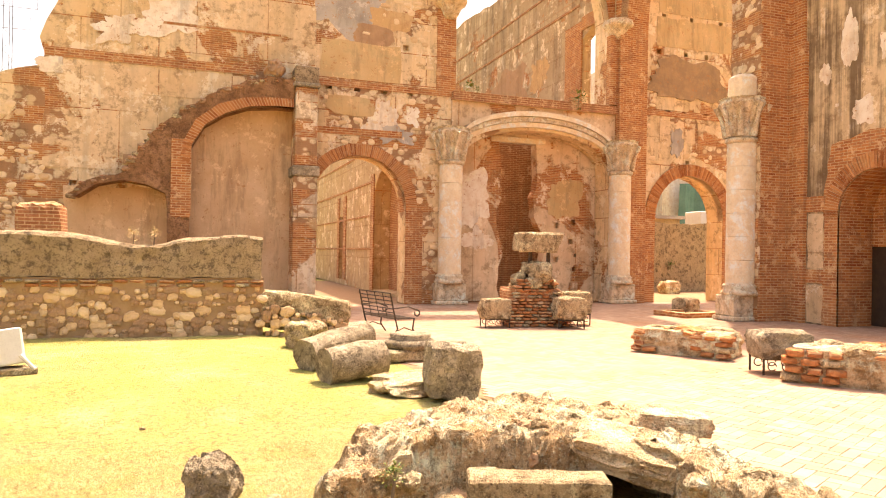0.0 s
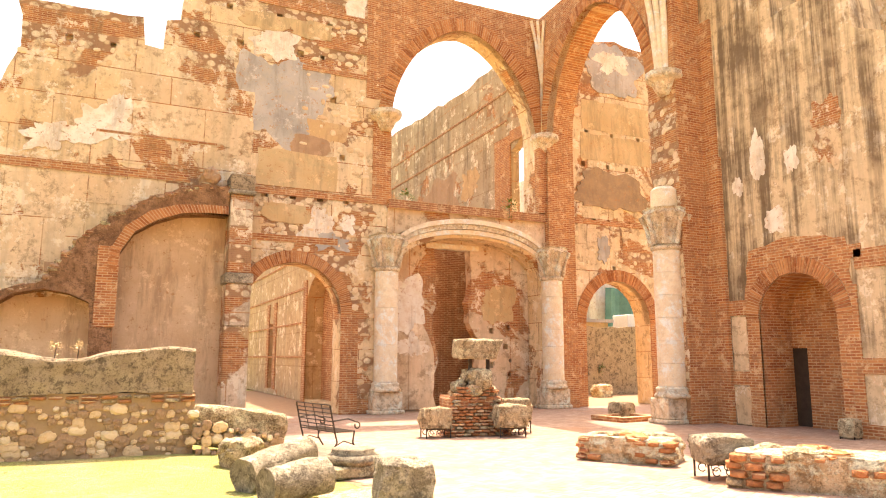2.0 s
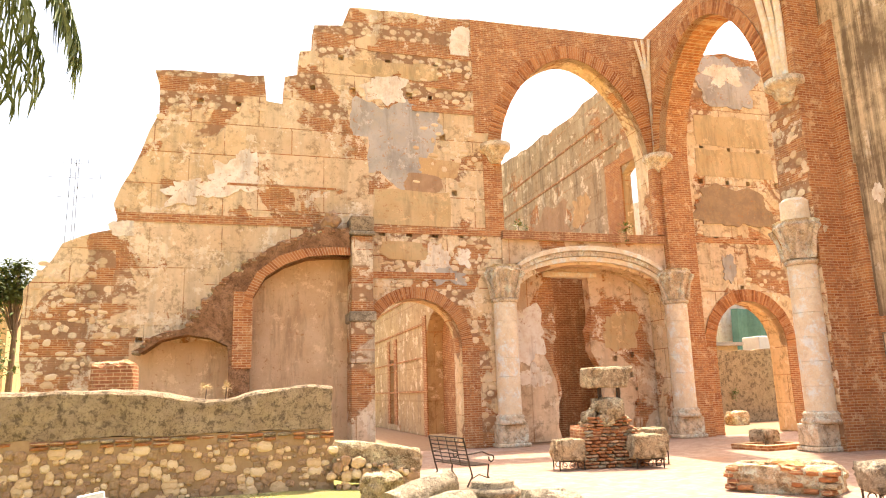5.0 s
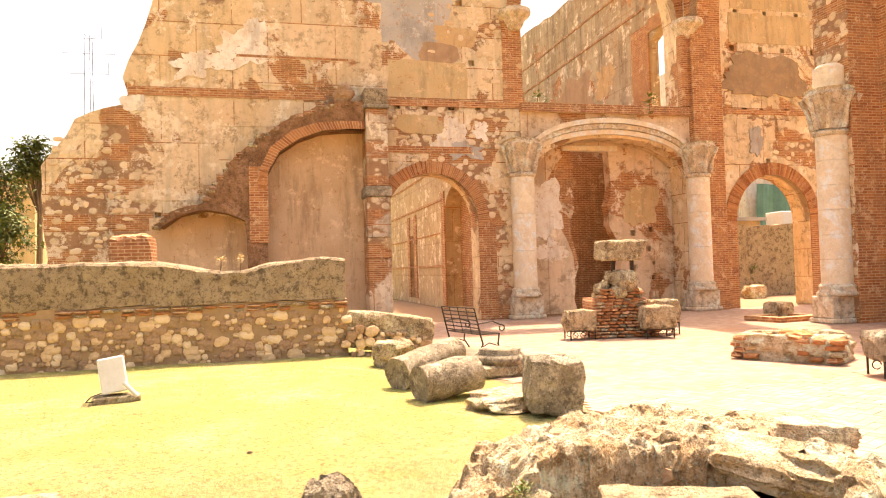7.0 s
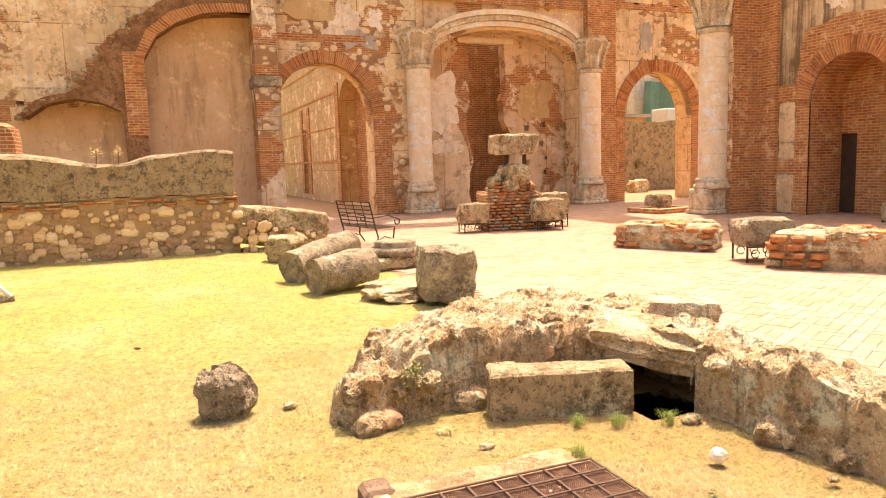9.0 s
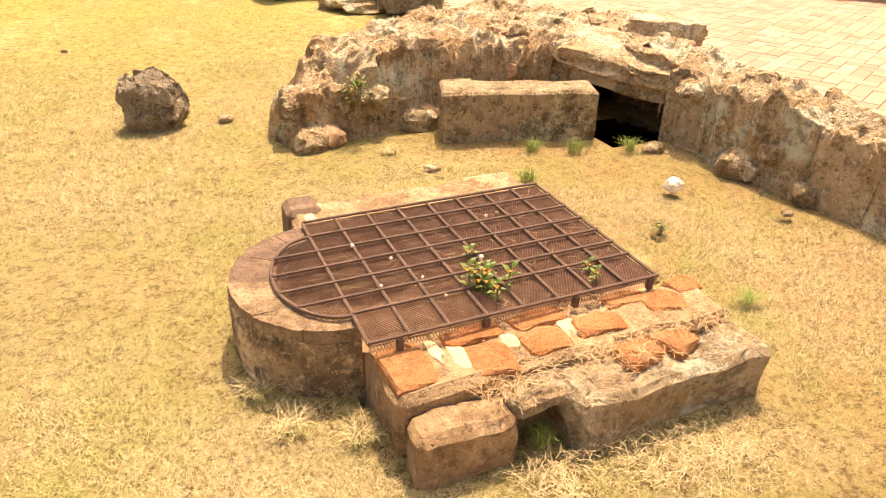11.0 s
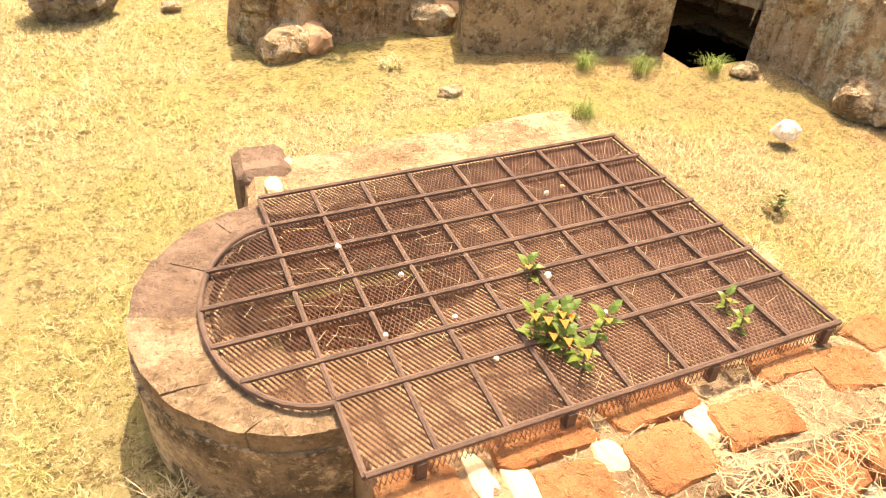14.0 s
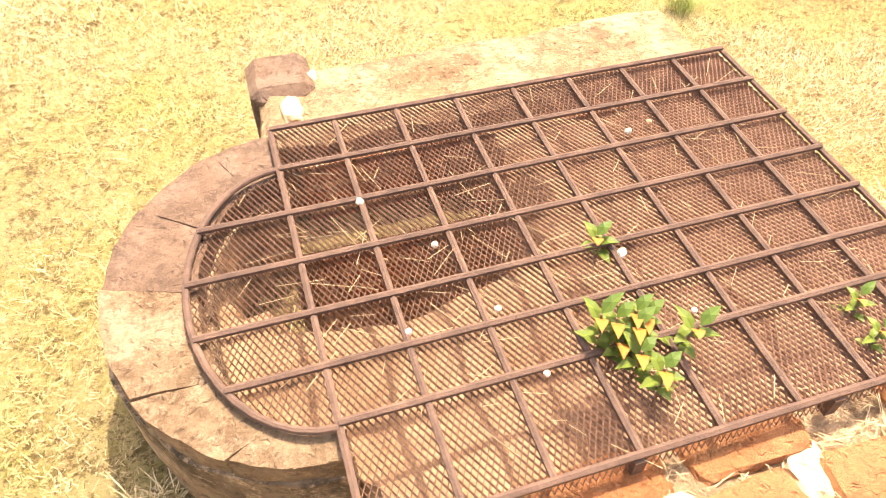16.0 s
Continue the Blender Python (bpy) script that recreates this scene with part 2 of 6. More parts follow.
ARCH_BRICK = voussoir_mat()
RUBBLE_MORTAR = plain("rubble_mortar", (0.44, 0.29, 0.155), (0.33, 0.205, 0.105), 4)
FACING_A = plain("cream_rubble", (0.84, 0.66, 0.42), (0.74, 0.54, 0.31), 2.0)
FACING_B = plain("buff_rubble", (0.70, 0.50, 0.28), (0.80, 0.62, 0.39), 2.0)
FACING_C = plain("ruddy_rubble", (0.62, 0.40, 0.20), (0.72, 0.52, 0.30), 2.0)
BUTTRESS = stone_mat("sooty_rubble", (0.38, 0.20, 0.09), (0.25, 0.125, 0.055), (0.09, 0.05, 0.025), 0.6, 0.4, 1.0, 0.05, 0.45)
PINK = repair("pinkish_plaster", (0.60, 0.38, 0.20), (0.72, 0.52, 0.31), (0.50, 0.29, 0.14), 0.4)
LIME_MORTAR = plain("lime_mortar", (0.60, 0.41, 0.23), (0.68, 0.49, 0.30), 5)
CREAM_PATCH = repair("cream_plaster", (0.56, 0.365, 0.165), (0.66, 0.47, 0.25), (0.46, 0.34, 0.16))
IRON = plain("rusty_iron", (0.20, 0.11, 0.07), (0.34, 0.20, 0.13), 22, 0.75, 0.25, 0.5)
BAR_IRON = plain("rusty_bar", (0.11, 0.07, 0.05), (0.20, 0.125, 0.085), 22, 0.75, 0.2, 0.5)
BLACK_IRON = plain("dark_iron", (0.05, 0.036, 0.026), (0.10, 0.065, 0.04), 20, 0.6, 0.4, 0.3)
UNLIT_DARK = plain("unlit_dark", (0.05, 0.03, 0.02), (0.08, 0.05, 0.03), 5, 0.7)
WHITE_PAINT = plain("white_enamel", (0.74, 0.72, 0.66), (0.66, 0.63, 0.56), 5, 0.5, 0.0, 0.1)


def leaf_mat():
    n = Nodes("green_leaf", 0.42)
    r = n.t.nodes.new("ShaderNodeNewGeometry").outputs["Random Per Island"]
    col = n.mix(n.step(r, 0.0, 0.8), (0.05, 0.095, 0.012), (0.16, 0.195, 0.028))
    col = n.mix(n.step(r, 0.84, 0.9), col, (0.42, 0.16, 0.03))
    return n.done(col, n.noise(60, 4), 0.2, 0.004)


LEAF = leaf_mat()
LEAF_FAR = plain("tree_leaf", (0.10, 0.13, 0.035), (0.16, 0.19, 0.06), 3, 0.6, 0, 0.2)
BARK = plain("bark", (0.16, 0.11, 0.07), (0.22, 0.16, 0.10), 6)
STRAW = plain("dry_straw", (0.50, 0.36, 0.18), (0.62, 0.47, 0.27), 14)


def grass_ground():
    n = Nodes("dry_lawn", 1.0)
    s = n.t.nodes.new("ShaderNodeSeparateXYZ")
    n.put(s.inputs[0], n.co)
    col = n.mix(n.step(n.noise(0.35, 5, 0.6), 0.36, 0.66), (0.37, 0.31, 0.115), (0.44, 0.345, 0.155))
    col = n.mix(n.step(n.noise(1.5, 7, 0.72), 0.45, 0.62, 0, 0.75), col, (0.28, 0.25, 0.05))
    col = n.mix(n.calc("MULTIPLY", n.step(s.outputs[1], 6.0, 10.0), n.step(n.noise(0.7, 6, 0.7), 0.38, 0.56, 0.3, 0.9)), col, (0.38, 0.40, 0.075))
    col = n.mix(n.calc("MULTIPLY", n.step(s.outputs[1], 6.0, 9.0), n.step(n.noise(0.5, 7, 0.7, distortion=0.6), 0.50, 0.60, 0, 0.85)), col, (0.56, 0.47, 0.20))
    # bare soil towards the ruin
    bare = n.calc("MULTIPLY", n.step(s.outputs[0], 2.9, 3.7), n.step(s.outputs[1], 6.5, 5.0))
    col = n.mix(n.calc("MULTIPLY", bare, n.step(n.noise(2.0, 7, 0.75), 0.36, 0.56, 0.1, 0.9)), col, (0.40, 0.22, 0.085))
    # mottling; the darkest flecks paint the shaded gaps between grass blades
    col = n.mix(n.step(n.noise(5, 9, 0.88), 0.52, 0.58, 0, 0.6), col, (0.24, 0.19, 0.05))
    col = n.mix(n.step(n.noise(16, 9, 0.85), 0.51, 0.56, 0, 0.85), col, (0.14, 0.095, 0.03))
    col = n.mix(n.step(n.noise(60, 8, 0.85), 0.48, 0.58, 0, 0.7), col, (0.54, 0.39, 0.18))
    col = n.mix(n.step(n.noise(42, 7, 0.85), 0.54, 0.60, 0, 0.8), col, (0.13, 0.08, 0.03))
    return n.done(col, n.noise(110, 6, 0.8), 0.9, 0.025)


def blade_mat():
    n = Nodes("grass_blade", 0.8)
    r = n.t.nodes.new("ShaderNodeNewGeometry").outputs["Random Per Island"]
    s = n.t.nodes.new("ShaderNodeSeparateXYZ")
    n.put(s.inputs[0], n.co)
    green = n.calc("MAXIMUM", n.step(s.outputs[1], 5.0, 9.0, 0, 0.75), n.step(n.noise(1.3, 5), 0.46, 0.60, 0.08, 0.75))
    dry = n.mix(n.step(r, 0.3, 0.9), (0.66, 0.525, 0.30), (0.22, 0.155, 0.055))
    fresh = n.mix(n.step(r, 0.3, 0.95), (0.44, 0.43, 0.12), (0.15, 0.16, 0.03))
    return n.done(n.mix(green, dry, fresh))


def paving_mat():
    n = Nodes("paving_brick", 0.85)
    r = n.random()
    g = n.t.nodes.new("ShaderNodeNewGeometry").outputs["Random Per Island"]
    col = n.mix(n.calc("FRACT", n.calc("ADD", r, g)), (0.36, 0.215, 0.14), (0.48, 0.325, 0.22))
    col = n.mix(n.step(n.noise(0.55, 5, 0.65), 0.52, 0.72, 0, 0.75), col, (0.46, 0.22, 0.10))
    col = n.mix(n.step(n.noise(30, 5, 0.7), 0.5, 0.75, 0, 0.3), col, (0.34, 0.19, 0.10))
    return n.done(col, n.noise(60, 5, 0.7), 0.4, 0.006)


GRASS, BLADE, PAVING = grass_ground(), blade_mat(), paving_mat()
JOINT = plain("sand_joint", (0.26, 0.15, 0.08), (0.34, 0.21, 0.11), 4)
BRICK_FLAT = stone_mat("worn_brick", (0.44, 0.165, 0.056), (0.52, 0.25, 0.10), (0.18, 0.08, 0.035), 0.4, 0.12, 2.0, 0.02, 0.35)
SOIL = plain("dry_soil", (0.34, 0.20, 0.10), (0.44, 0.29, 0.16), 6)


# ---- mesh helpers ----
def mesh_object(name, bm, material, parent=None, label="", smooth=False):
    me = bpy.data.meshes.new(name)
    bmesh.ops.recalc_face_normals(bm, faces=bm.faces)
    bm.to_mesh(me)
    bm.free()
    if smooth:
        me.polygons.foreach_set("use_smooth", [True] * len(me.polygons))
    me.materials.append(material)
    ob = new(name, me)
    if parent:
        ob.parent = parent
    if label:
        ob["label"] = label
    return ob


def part(name, bm, material, parent, label="", smooth=False):
    return mesh_object(name, bm, material, parent, label, smooth)


def box(bm, lo, hi, bevel=0.0, m=None):
    d = [h - l for l, h in zip(lo, hi)]
    c = [(h + l) / 2 for l, h in zip(lo, hi)]
    mat = Matrix.Translation(c) @ Matrix.Diagonal((*d, 1))
    if m:
        mat = m @ mat
    r = bmesh.ops.create_cube(bm, size=1, matrix=mat)
    if bevel:
        es = list({e for v in r["verts"] for e in v.link_edges})
        bmesh.ops.bevel(bm, geom=es, offset=bevel, segments=1, affect="EDGES")
    return bm


def boxes(*specs, bevel=0.0):
    bm = bmesh.new()
    for lo, hi in specs:
        box(bm, lo, hi, bevel)
    return bm


def rod(bm, a, b, r, sides=8, r2=None):
    a, b = Vector(a), Vector(b)
    q = (b - a).to_track_quat("Z", "Y").to_matrix().to_4x4()
    bmesh.ops.create_cone(bm, cap_ends=True, segments=sides, radius1=r, radius2=r if r2 is None else r2,
                          depth=(b - a).length, matrix=Matrix.Translation((a + b) / 2) @ q)
    return bm


def tube(points, r, sides=6):
    bm = bmesh.new()
    for a, b in zip(points, points[1:]):
        rod(bm, a, b, r, sides)
    return bm


def bent_bar(points, r, sides=8):
    """One continuous round bar swept along a level line."""
    bm = bmesh.new()
    rings = []
    for k, p in enumerate(points):
        d = (Vector(points[min(k + 1, len(points) - 1)]) - Vector(points[max(k - 1, 0)])).normalized()
        side = Vector((-d.y, d.x, 0))
        rings.append([bm.verts.new(Vector(p) + side * r * math.cos(a) + Vector((0, 0, r * math.sin(a)))) for a in [2 * math.pi * q / sides for q in range(sides)]])
    for a, b in zip(rings, rings[1:]):
        for q in range(sides):
            bm.faces.new((a[q], a[(q + 1) % sides], b[(q + 1) % sides], b[q]))
    bm.faces.new(rings[0][::-1])
    bm.faces.new(rings[-1])
    return bm


def lathe(bm, profile, centre, sides=24, ridge=0.0):
    """Turned shape from (radius, height) pairs."""
    rings = []
    for r, z in profile:
        ring = []
        for k in range(sides):
            a = 2 * math.pi * k / sides
            rr = r * (1 - (ridge if k % 2 else 0))
            ring.append(bm.verts.new((centre[0] + rr * math.cos(a), centre[1] + rr * math.sin(a), centre[2] + z)))
        rings.append(ring)
    for lo, hi in zip(rings, rings[1:]):
        for k in range(sides):
            bm.faces.new((lo[k], lo[(k + 1) % sides], hi[(k + 1) % sides], hi[k]))
    bm.faces.new(rings[0][::-1])
    bm.faces.new(rings[-1])
    return bm


def roughen(bm, amount, scale, seed=0.0):
    for v in bm.verts:
        p = v.co * scale + Vector((seed * 3.7, seed * 1.3, seed * 7.1))
        v.co += noise.noise_vector(p) * amount + noise.noise_vector(p * 3.1) * amount * 0.4


def rock(size, seed, square=0.5, rough=0.12, cuts=4, m=None):
    """Boulder or block: a squared-off ball with uneven, pitted faces."""
    bm = bmesh.new()
    bmesh.ops.create_icosphere(bm, subdivisions=cuts, radius=1)
    for v in bm.verts:
        d = v.co.normalized()
        k = max(abs(d.x), abs(d.y), abs(d.z))
        v.co = d.lerp(d / k, square)
    for v in bm.verts:
        p = v.co * 1.3 + Vector((seed * 5.3, seed * 2.9, seed))
        n1 = noise.noise_vector(p) * rough * 1.6 + noise.noise_vector(p * 2.7) * rough * 0.8 + noise.noise_vector(p * 7) * rough * 0.3
        v.co += n1
        v.co = Vector((v.co.x * size[0] / 2, v.co.y * size[1] / 2, v.co.z * size[2] / 2))
    if m:
        bmesh.ops.transform(bm, matrix=m, verts=bm.verts)
    return bm


def arch(x0, x1, base, spring, top, pointed=0.0, steps=18):
    """Opening outline: jambs and a round, flat or pointed head, from lower left round to lower right."""
    mid, half = (x0 + x1) / 2, (x1 - x0) / 2
    pts = [(x0, base)]
    for k in range(steps + 1):
        a = math.pi * (1 - k / steps)
        u = math.cos(a)
        v = math.sin(a)
        if pointed:
            v = (1 - pointed) * v + pointed * (1 - abs(u) ** 1.6)
        pts.append((mid + half * u, spring + (top - spring) * v))
    pts.append((x1, base))
    return pts


def ragged(points, step=0.5, amount=0.12, seed=1):
    """Breaks up the straight lines of an outline."""
    rnd = random.Random(seed)
    out = []
    for (a, b), (c, d) in zip(points, points[1:]):
        n = max(1, int(math.hypot(c - a, d - b) / step))
        for k in range(n):
            f = k / n
            j = amount if k else amount * 0.3
            out.append((a + (c - a) * f + rnd.uniform(-j, j), max(0, b + (d - b) * f + rnd.uniform(-j, j))))
    out.append(points[-1])
    return out


def place(axis, level):
    """Puts wall coordinates (along, up, depth) into the world. 'y': a wall seen along +y; 'x': seen along +x."""
    if axis == "y":
        return lambda u, w, d: (u, level + d, w)
    return lambda u, w, d: (level + d, u, w)


def wall(outline, holes, to, thick, pockets=()):
    """A wall with openings right through it, and pockets (u, w, size) sunk into its face."""
    bm = bmesh.new()
    loops = [outline] + list(holes)
    marks = [[(u - s / 2, w - s / 2), (u - s / 2, w + s / 2), (u + s / 2, w + s / 2), (u + s / 2, w - s / 2)] for u, w, s in pockets]
    front = [[bm.verts.new(to(u, w, 0)) for u, w in lp] for lp in loops + marks]
    edges = [bm.edges.new((lp[k], lp[(k + 1) % len(lp)])) for lp in front for k in range(len(lp))]
    bmesh.ops.triangle_fill(bm, use_beauty=True, edges=edges)
    back = [[bm.verts.new(to(u, w, thick)) for u, w in lp] for lp in loops]
    edges = [bm.edges.new((lp[k], lp[(k + 1) % len(lp)])) for lp in back for k in range(len(lp))]
    bmesh.ops.triangle_fill(bm, use_beauty=True, edges=edges)
    for f, b in zip(front, back):
        for k in range(len(f)):
            j = (k + 1) % len(f)
            bm.faces.new((f[k], f[j], b[j], b[k]))
    for lp, mk in zip(front[len(loops):], marks):
        inner = [bm.verts.new(to(u, w, 0.22)) for u, w in mk]
        for k in range(4):
            j = (k + 1) % 4
            bm.faces.new((lp[k], lp[j], inner[j], inner[k]))
        bm.faces.new(inner)
    return bm


def strip(path_in, path_out, to, d0, d1):
    """A band between two lines, standing from depth d0 to d1 (an arch ring or a moulding)."""
    bm = bmesh.new()
    rows = [[bm.verts.new(to(u, w, d)) for u, w in p] for p, d in ((path_in, d0), (path_out, d0), (path_out, d1), (path_in, d1))]
    n = len(path_in)
    for r in range(4):
        a, b = rows[r], rows[(r + 1) % 4]
        for k in range(n - 1):
            bm.faces.new((a[k], a[k + 1], b[k + 1], b[k]))
    for k in (0, n - 1):
        bm.faces.new([r[k] for r in rows])
    return bm


def offset_arch(x0, x1, spring, top, t, **kw):
    return arch(x0, x1, spring, spring, top, **kw)[1:-1], arch(x0 - t, x1 + t, spring, spring, top + t, **kw)[1:-1]


def voussoirs(parent, inner, outer, to, d0, d1, thick=0.1):
    """An arch ring of separate bricks on a mortar backing; inner and outer are matching lines."""
    part("arch_ring", strip(inner, outer, to, d0 + 0.025, d1), LIME_MORTAR, parent, "mortar of the brick arch")
    lens = [0.0]
    for (a, b), (c, d) in zip(outer, outer[1:]):
        lens.append(lens[-1] + math.hypot(c - a, d - b))
    n = max(8, int(lens[-1] / thick))
    rn = random.Random(n)

    def at(line, f):
        return (float(np.interp(f * lens[-1], lens, [p[0] for p in line])), float(np.interp(f * lens[-1], lens, [p[1] for p in line])))
    for k in range(n):
        f0, f1 = (k + 0.12) / n, (k + 0.88) / n
        o = rn.uniform(-0.012, 0.012)
        ring = [at(inner, f0), at(inner, f1), at(outer, f1), at(outer, f0)]
        bm = bmesh.new()
        fr = [bm.verts.new(to(*p, d0 + o)) for p in ring]
        bk = [bm.verts.new(to(*p, d0 + 0.06)) for p in ring]
        bm.faces.new(fr)
        for q in range(4):
            bm.faces.new((fr[q], fr[(q + 1) % 4], bk[(q + 1) % 4], bk[q]))
        part("voussoir", bm, ARCH_BRICK, parent)


def blot(u, w, ru, rw, to, seed, lift=0.012, rag=0.35, n=72):
    """An irregular patch of plaster standing just proud of its wall."""
    bm = bmesh.new()
    vs, ws = [], []
    for k in range(n):
        a = 2 * math.pi * k / n
        d = Vector((math.cos(a), math.sin(a), seed * 3.1))
        s = 1 + rag * (noise.noise(d * 1.6) * 1.4 + noise.noise(d * 4) * 0.7 + noise.noise(d * 11) * 0.22)
        c, q = math.cos(a), math.sin(a)
        k2 = max(abs(c), abs(q)) ** 0.5
        p = (u + ru * s * c / k2, max(0.02, w + rw * s * q / k2))
        vs.append(bm.verts.new(to(*p, -lift)))
        ws.append(bm.verts.new(to(*p, 0.02)))
    mid = bm.verts.new(to(u, w, -lift))
    for k in range(n):
        bm.faces.new((mid, vs[k], vs[(k + 1) % n]))
        bm.faces.new((vs[k], vs[(k + 1) % n], ws[(k + 1) % n], ws[k]))
    return bm


def patches(parent, to, rows):
    for k, (u, w, ru, rw, material, label, rag) in enumerate(rows):
        part("plaster_patch", blot(u, w, ru, rw, to, k * 1.7 + u, 0.006 + 0.0022 * k, rag), material, parent, label)


def empty(name, label, category, group="", at=(0, 0, 0), rz=0.0):
    ob = new(name)
    ob.matrix_world = pose(*at, 0, 0, rz)
    return tagged(ob, label, category, group)


# ---- ground ----
def ground_height(x, y):
    """Nearly level lawn, with slight swells."""
    z = 0.03 * noise.noise(Vector((x * 0.5, y * 0.5, 0))) - 0.03
    z += 0.012 * noise.noise(Vector((x * 2.2, y * 2.2, 4)))
    far = min(1.0, max(0.0, (y - 7) / 8)) * min(1.0, max(0.0, (4.5 - x) / 2))
    return z + 0.10 * far


def lawn():
    bm = bmesh.new()
    xs = [-900, -200, -60, -25] + [-12 + 0.25 * k for k in range(0, 77)] + [8, 12, 20, 30, 60, 200, 900]
    ys = [-900, -200, -60, -20, -8] + [-3 + 0.25 * k for k in range(0, 85)] + [19.5, 22, 26, 34, 45, 70, 200, 900]
    grid = [[bm.verts.new((x, y, ground_height(x, y) if -12 < x < 7 and -3 < y < 18 else -0.06)) for x in xs] for y in ys]
    for a, b in zip(grid, grid[1:]):
        for k in range(len(xs) - 1):
            # the well goes down through the lawn
            x, y = (xs[k] + xs[k + 1]) / 2, (a[0].co.y + b[0].co.y) / 2
            if (2.0 < x < 3.0 and 2.75 < y < 3.5) or (4.25 < x < 4.75 and 4.5 < y < 5.0):
                continue
            bm.faces.new((a[k], a[k + 1], b[k + 1], b[k]))
    ob = mesh_object("ground", bm, GRASS, smooth=True)
    return tagged(ob, "sun-dried yellowish lawn with greener patches", "ground", kind="structure")


lawn()

# ---- paved court ----
EDGE = [(4.95, 2.0), (5.2, 4.6), (6.0, 5.9), (5.4, 7.4), (5.0, 9.0), (4.7, 12.5), (4.6, 16.0)]


def paved_from(y):
    """Where the paving begins on the lawn's side."""
    if y <= EDGE[0][1]:
        return EDGE[0][0]
    for (a, b), (c, d) in zip(EDGE, EDGE[1:]):
        if b <= y <= d:
            return a + (c - a) * (y - b) / (d - b)
    return -6.0


bm = bmesh.new()
ys = [-12, 2, 4.6, 5.9, 7.4, 9, 12.5, 16, 16.01, 45]
row = [(bm.verts.new((paved_from(y), y, -0.012)), bm.verts.new((30, y, -0.012))) for y in ys]
for a, b in zip(row, row[1:]):
    bm.faces.new((a[0], a[1], b[1], b[0]))
pavement = tagged(mesh_object("pavement", bm, JOINT), "sunlit reddish brick court laid in herringbone", "pavement", kind="structure")

# ---- large walls ----
FA = 25.2          # face of the tall facade
to_a = place("y", FA)
OUT_A = ragged([(-5.7, 0), (-5.8, 5.5), (-4.8, 7.0), (-3.35, 7.5), (-3.2, 9.0), (-2.6, 10.3), (-2.1, 11.7), (-2.3, 13.3)], 0.5, 0.14, 3)[:-1]
OUT_A += ragged([(-2.3, 13.3), (1.4, 13.5), (1.5, 12.5), (2.1, 12.45), (2.14, 13.5), (2.6, 13.65), (2.64, 14.6), (3.15, 14.7), (3.19, 15.7),
                 (4.25, 15.85), (4.5, 16.6), (9.35, 16.75)], 0.55, 0.06, 5)[:-1]
OUT_A += [(9.35, 16.75), (17.5, 16.85), (18.1, 16.85)] + ragged([(18.1, 16.4), (20.0, 16.35), (21.5, 16.6), (23.4, 16.4), (24.6, 16.2)], 0.5, 0.1, 8) + [(24.6, 0)]
DOOR = arch(5.15, 8.6, 0.0, 3.55, 5.35)
RECESS = arch(10.75, 17.15, 0.0, 5.35, 6.75, steps=22)
CROSS = arch(10.45, 17.05, 7.85, 11.2, 15.5, 0.22, 26)
SMALL = arch(19.4, 22.9, 0.0, 3.5, 5.35)
rnd = random.Random(11)
PUT = []
for w, us in ((14.5, (4.2, 5.9, 7.9)), (13.2, (3.2, 4.6, 5.4, 6.9, 7.6)), (11.6, (8.0,)), (12.3, (-0.8, 0.6)), (9.4, (4.1, 6.9, 8.6)),
              (7.75, (5.7, 6.7, 7.7, 8.7)), (9.2, (-1.2, 1.4)), (4.2, (2.1,)), (2.8, (1.9,)), (5.4, (-0.6,)), (3.9, (-2.4,)),
              (7.95, (19.9, 20.9, 21.9, 22.9)), (10.5, (19.6, 20.8, 22.0, 23.3)), (12.0, (19.8, 21.2, 22.6)), (5.9, (21.0,))):
    PUT += [(u + rnd.uniform(-0.1, 0.1), w, rnd.uniform(0.17, 0.26)) for u in us]
HOLES_A = [DOOR, [(10.75, 0.0)] + RECESS[1:-1] + [(17.15, 0.0)], CROSS, SMALL]
# openings that reach the floor are notches of the outline
floor_line = [(24.6, 0), SMALL[-1]] + SMALL[1:-1][::-1] + [SMALL[0], RECESS[-1]] + RECESS[1:-1][::-1] + [RECESS[0], DOOR[-1]] + DOOR[1:-1][::-1] + [DOOR[0]]
facade = tagged(mesh_object("wall_facade", wall(OUT_A[:-1] + floor_line, [CROSS], to_a, 1.0, PUT), WALL_A),
                "tall ruined church wall of plaster, red brick and rubble", "wall", kind="structure")

# brickwork over and round the crossing arch, and the arch rings
CROWN = [(9.4, 11.9), (9.38, 16.70), (17.4, 16.80)] + [(17.35, 11.2)]
inner = arch(10.45, 17.05, 11.2, 11.2, 15.5, 0.22, 26)
bm = wall(CROWN + [(17.05, 11.2)] + inner[1:-1][::-1] + [(10.45, 11.2), (10.4, 11.9)], [], place("y", FA - 0.03), 0.035)
part("brick_facing", bm, BRICK, facade, "red brick spandrel above the crossing arch")
for (x0, x1, sp, tp, kw, th) in ((10.45, 17.05, 11.2, 15.5, dict(pointed=0.22, steps=26), 0.55), (5.15, 8.6, 3.55, 5.35, {}, 0.42),
                                 (19.4, 22.9, 3.5, 5.35, {}, 0.5)):
    a, b = offset_arch(x0, x1, sp, tp, th, **kw)
    voussoirs(facade, a, b, to_a, -0.06, 0.3, 0.075 if th < 0.52 else 0.11)
for x0, x1, z0, z1 in ((8.6, 9.25, 0.0, 3.6), (18.35, 19.4, 0.0, 4.0), (22.9, 23.5, 0, 4), (9.7, 10.45, 7.9, 11.0)):
    part("brick_jamb", boxes(((x0, FA - 0.04, z0), (x1, FA + 0.02, z1))), BRICK, facade)
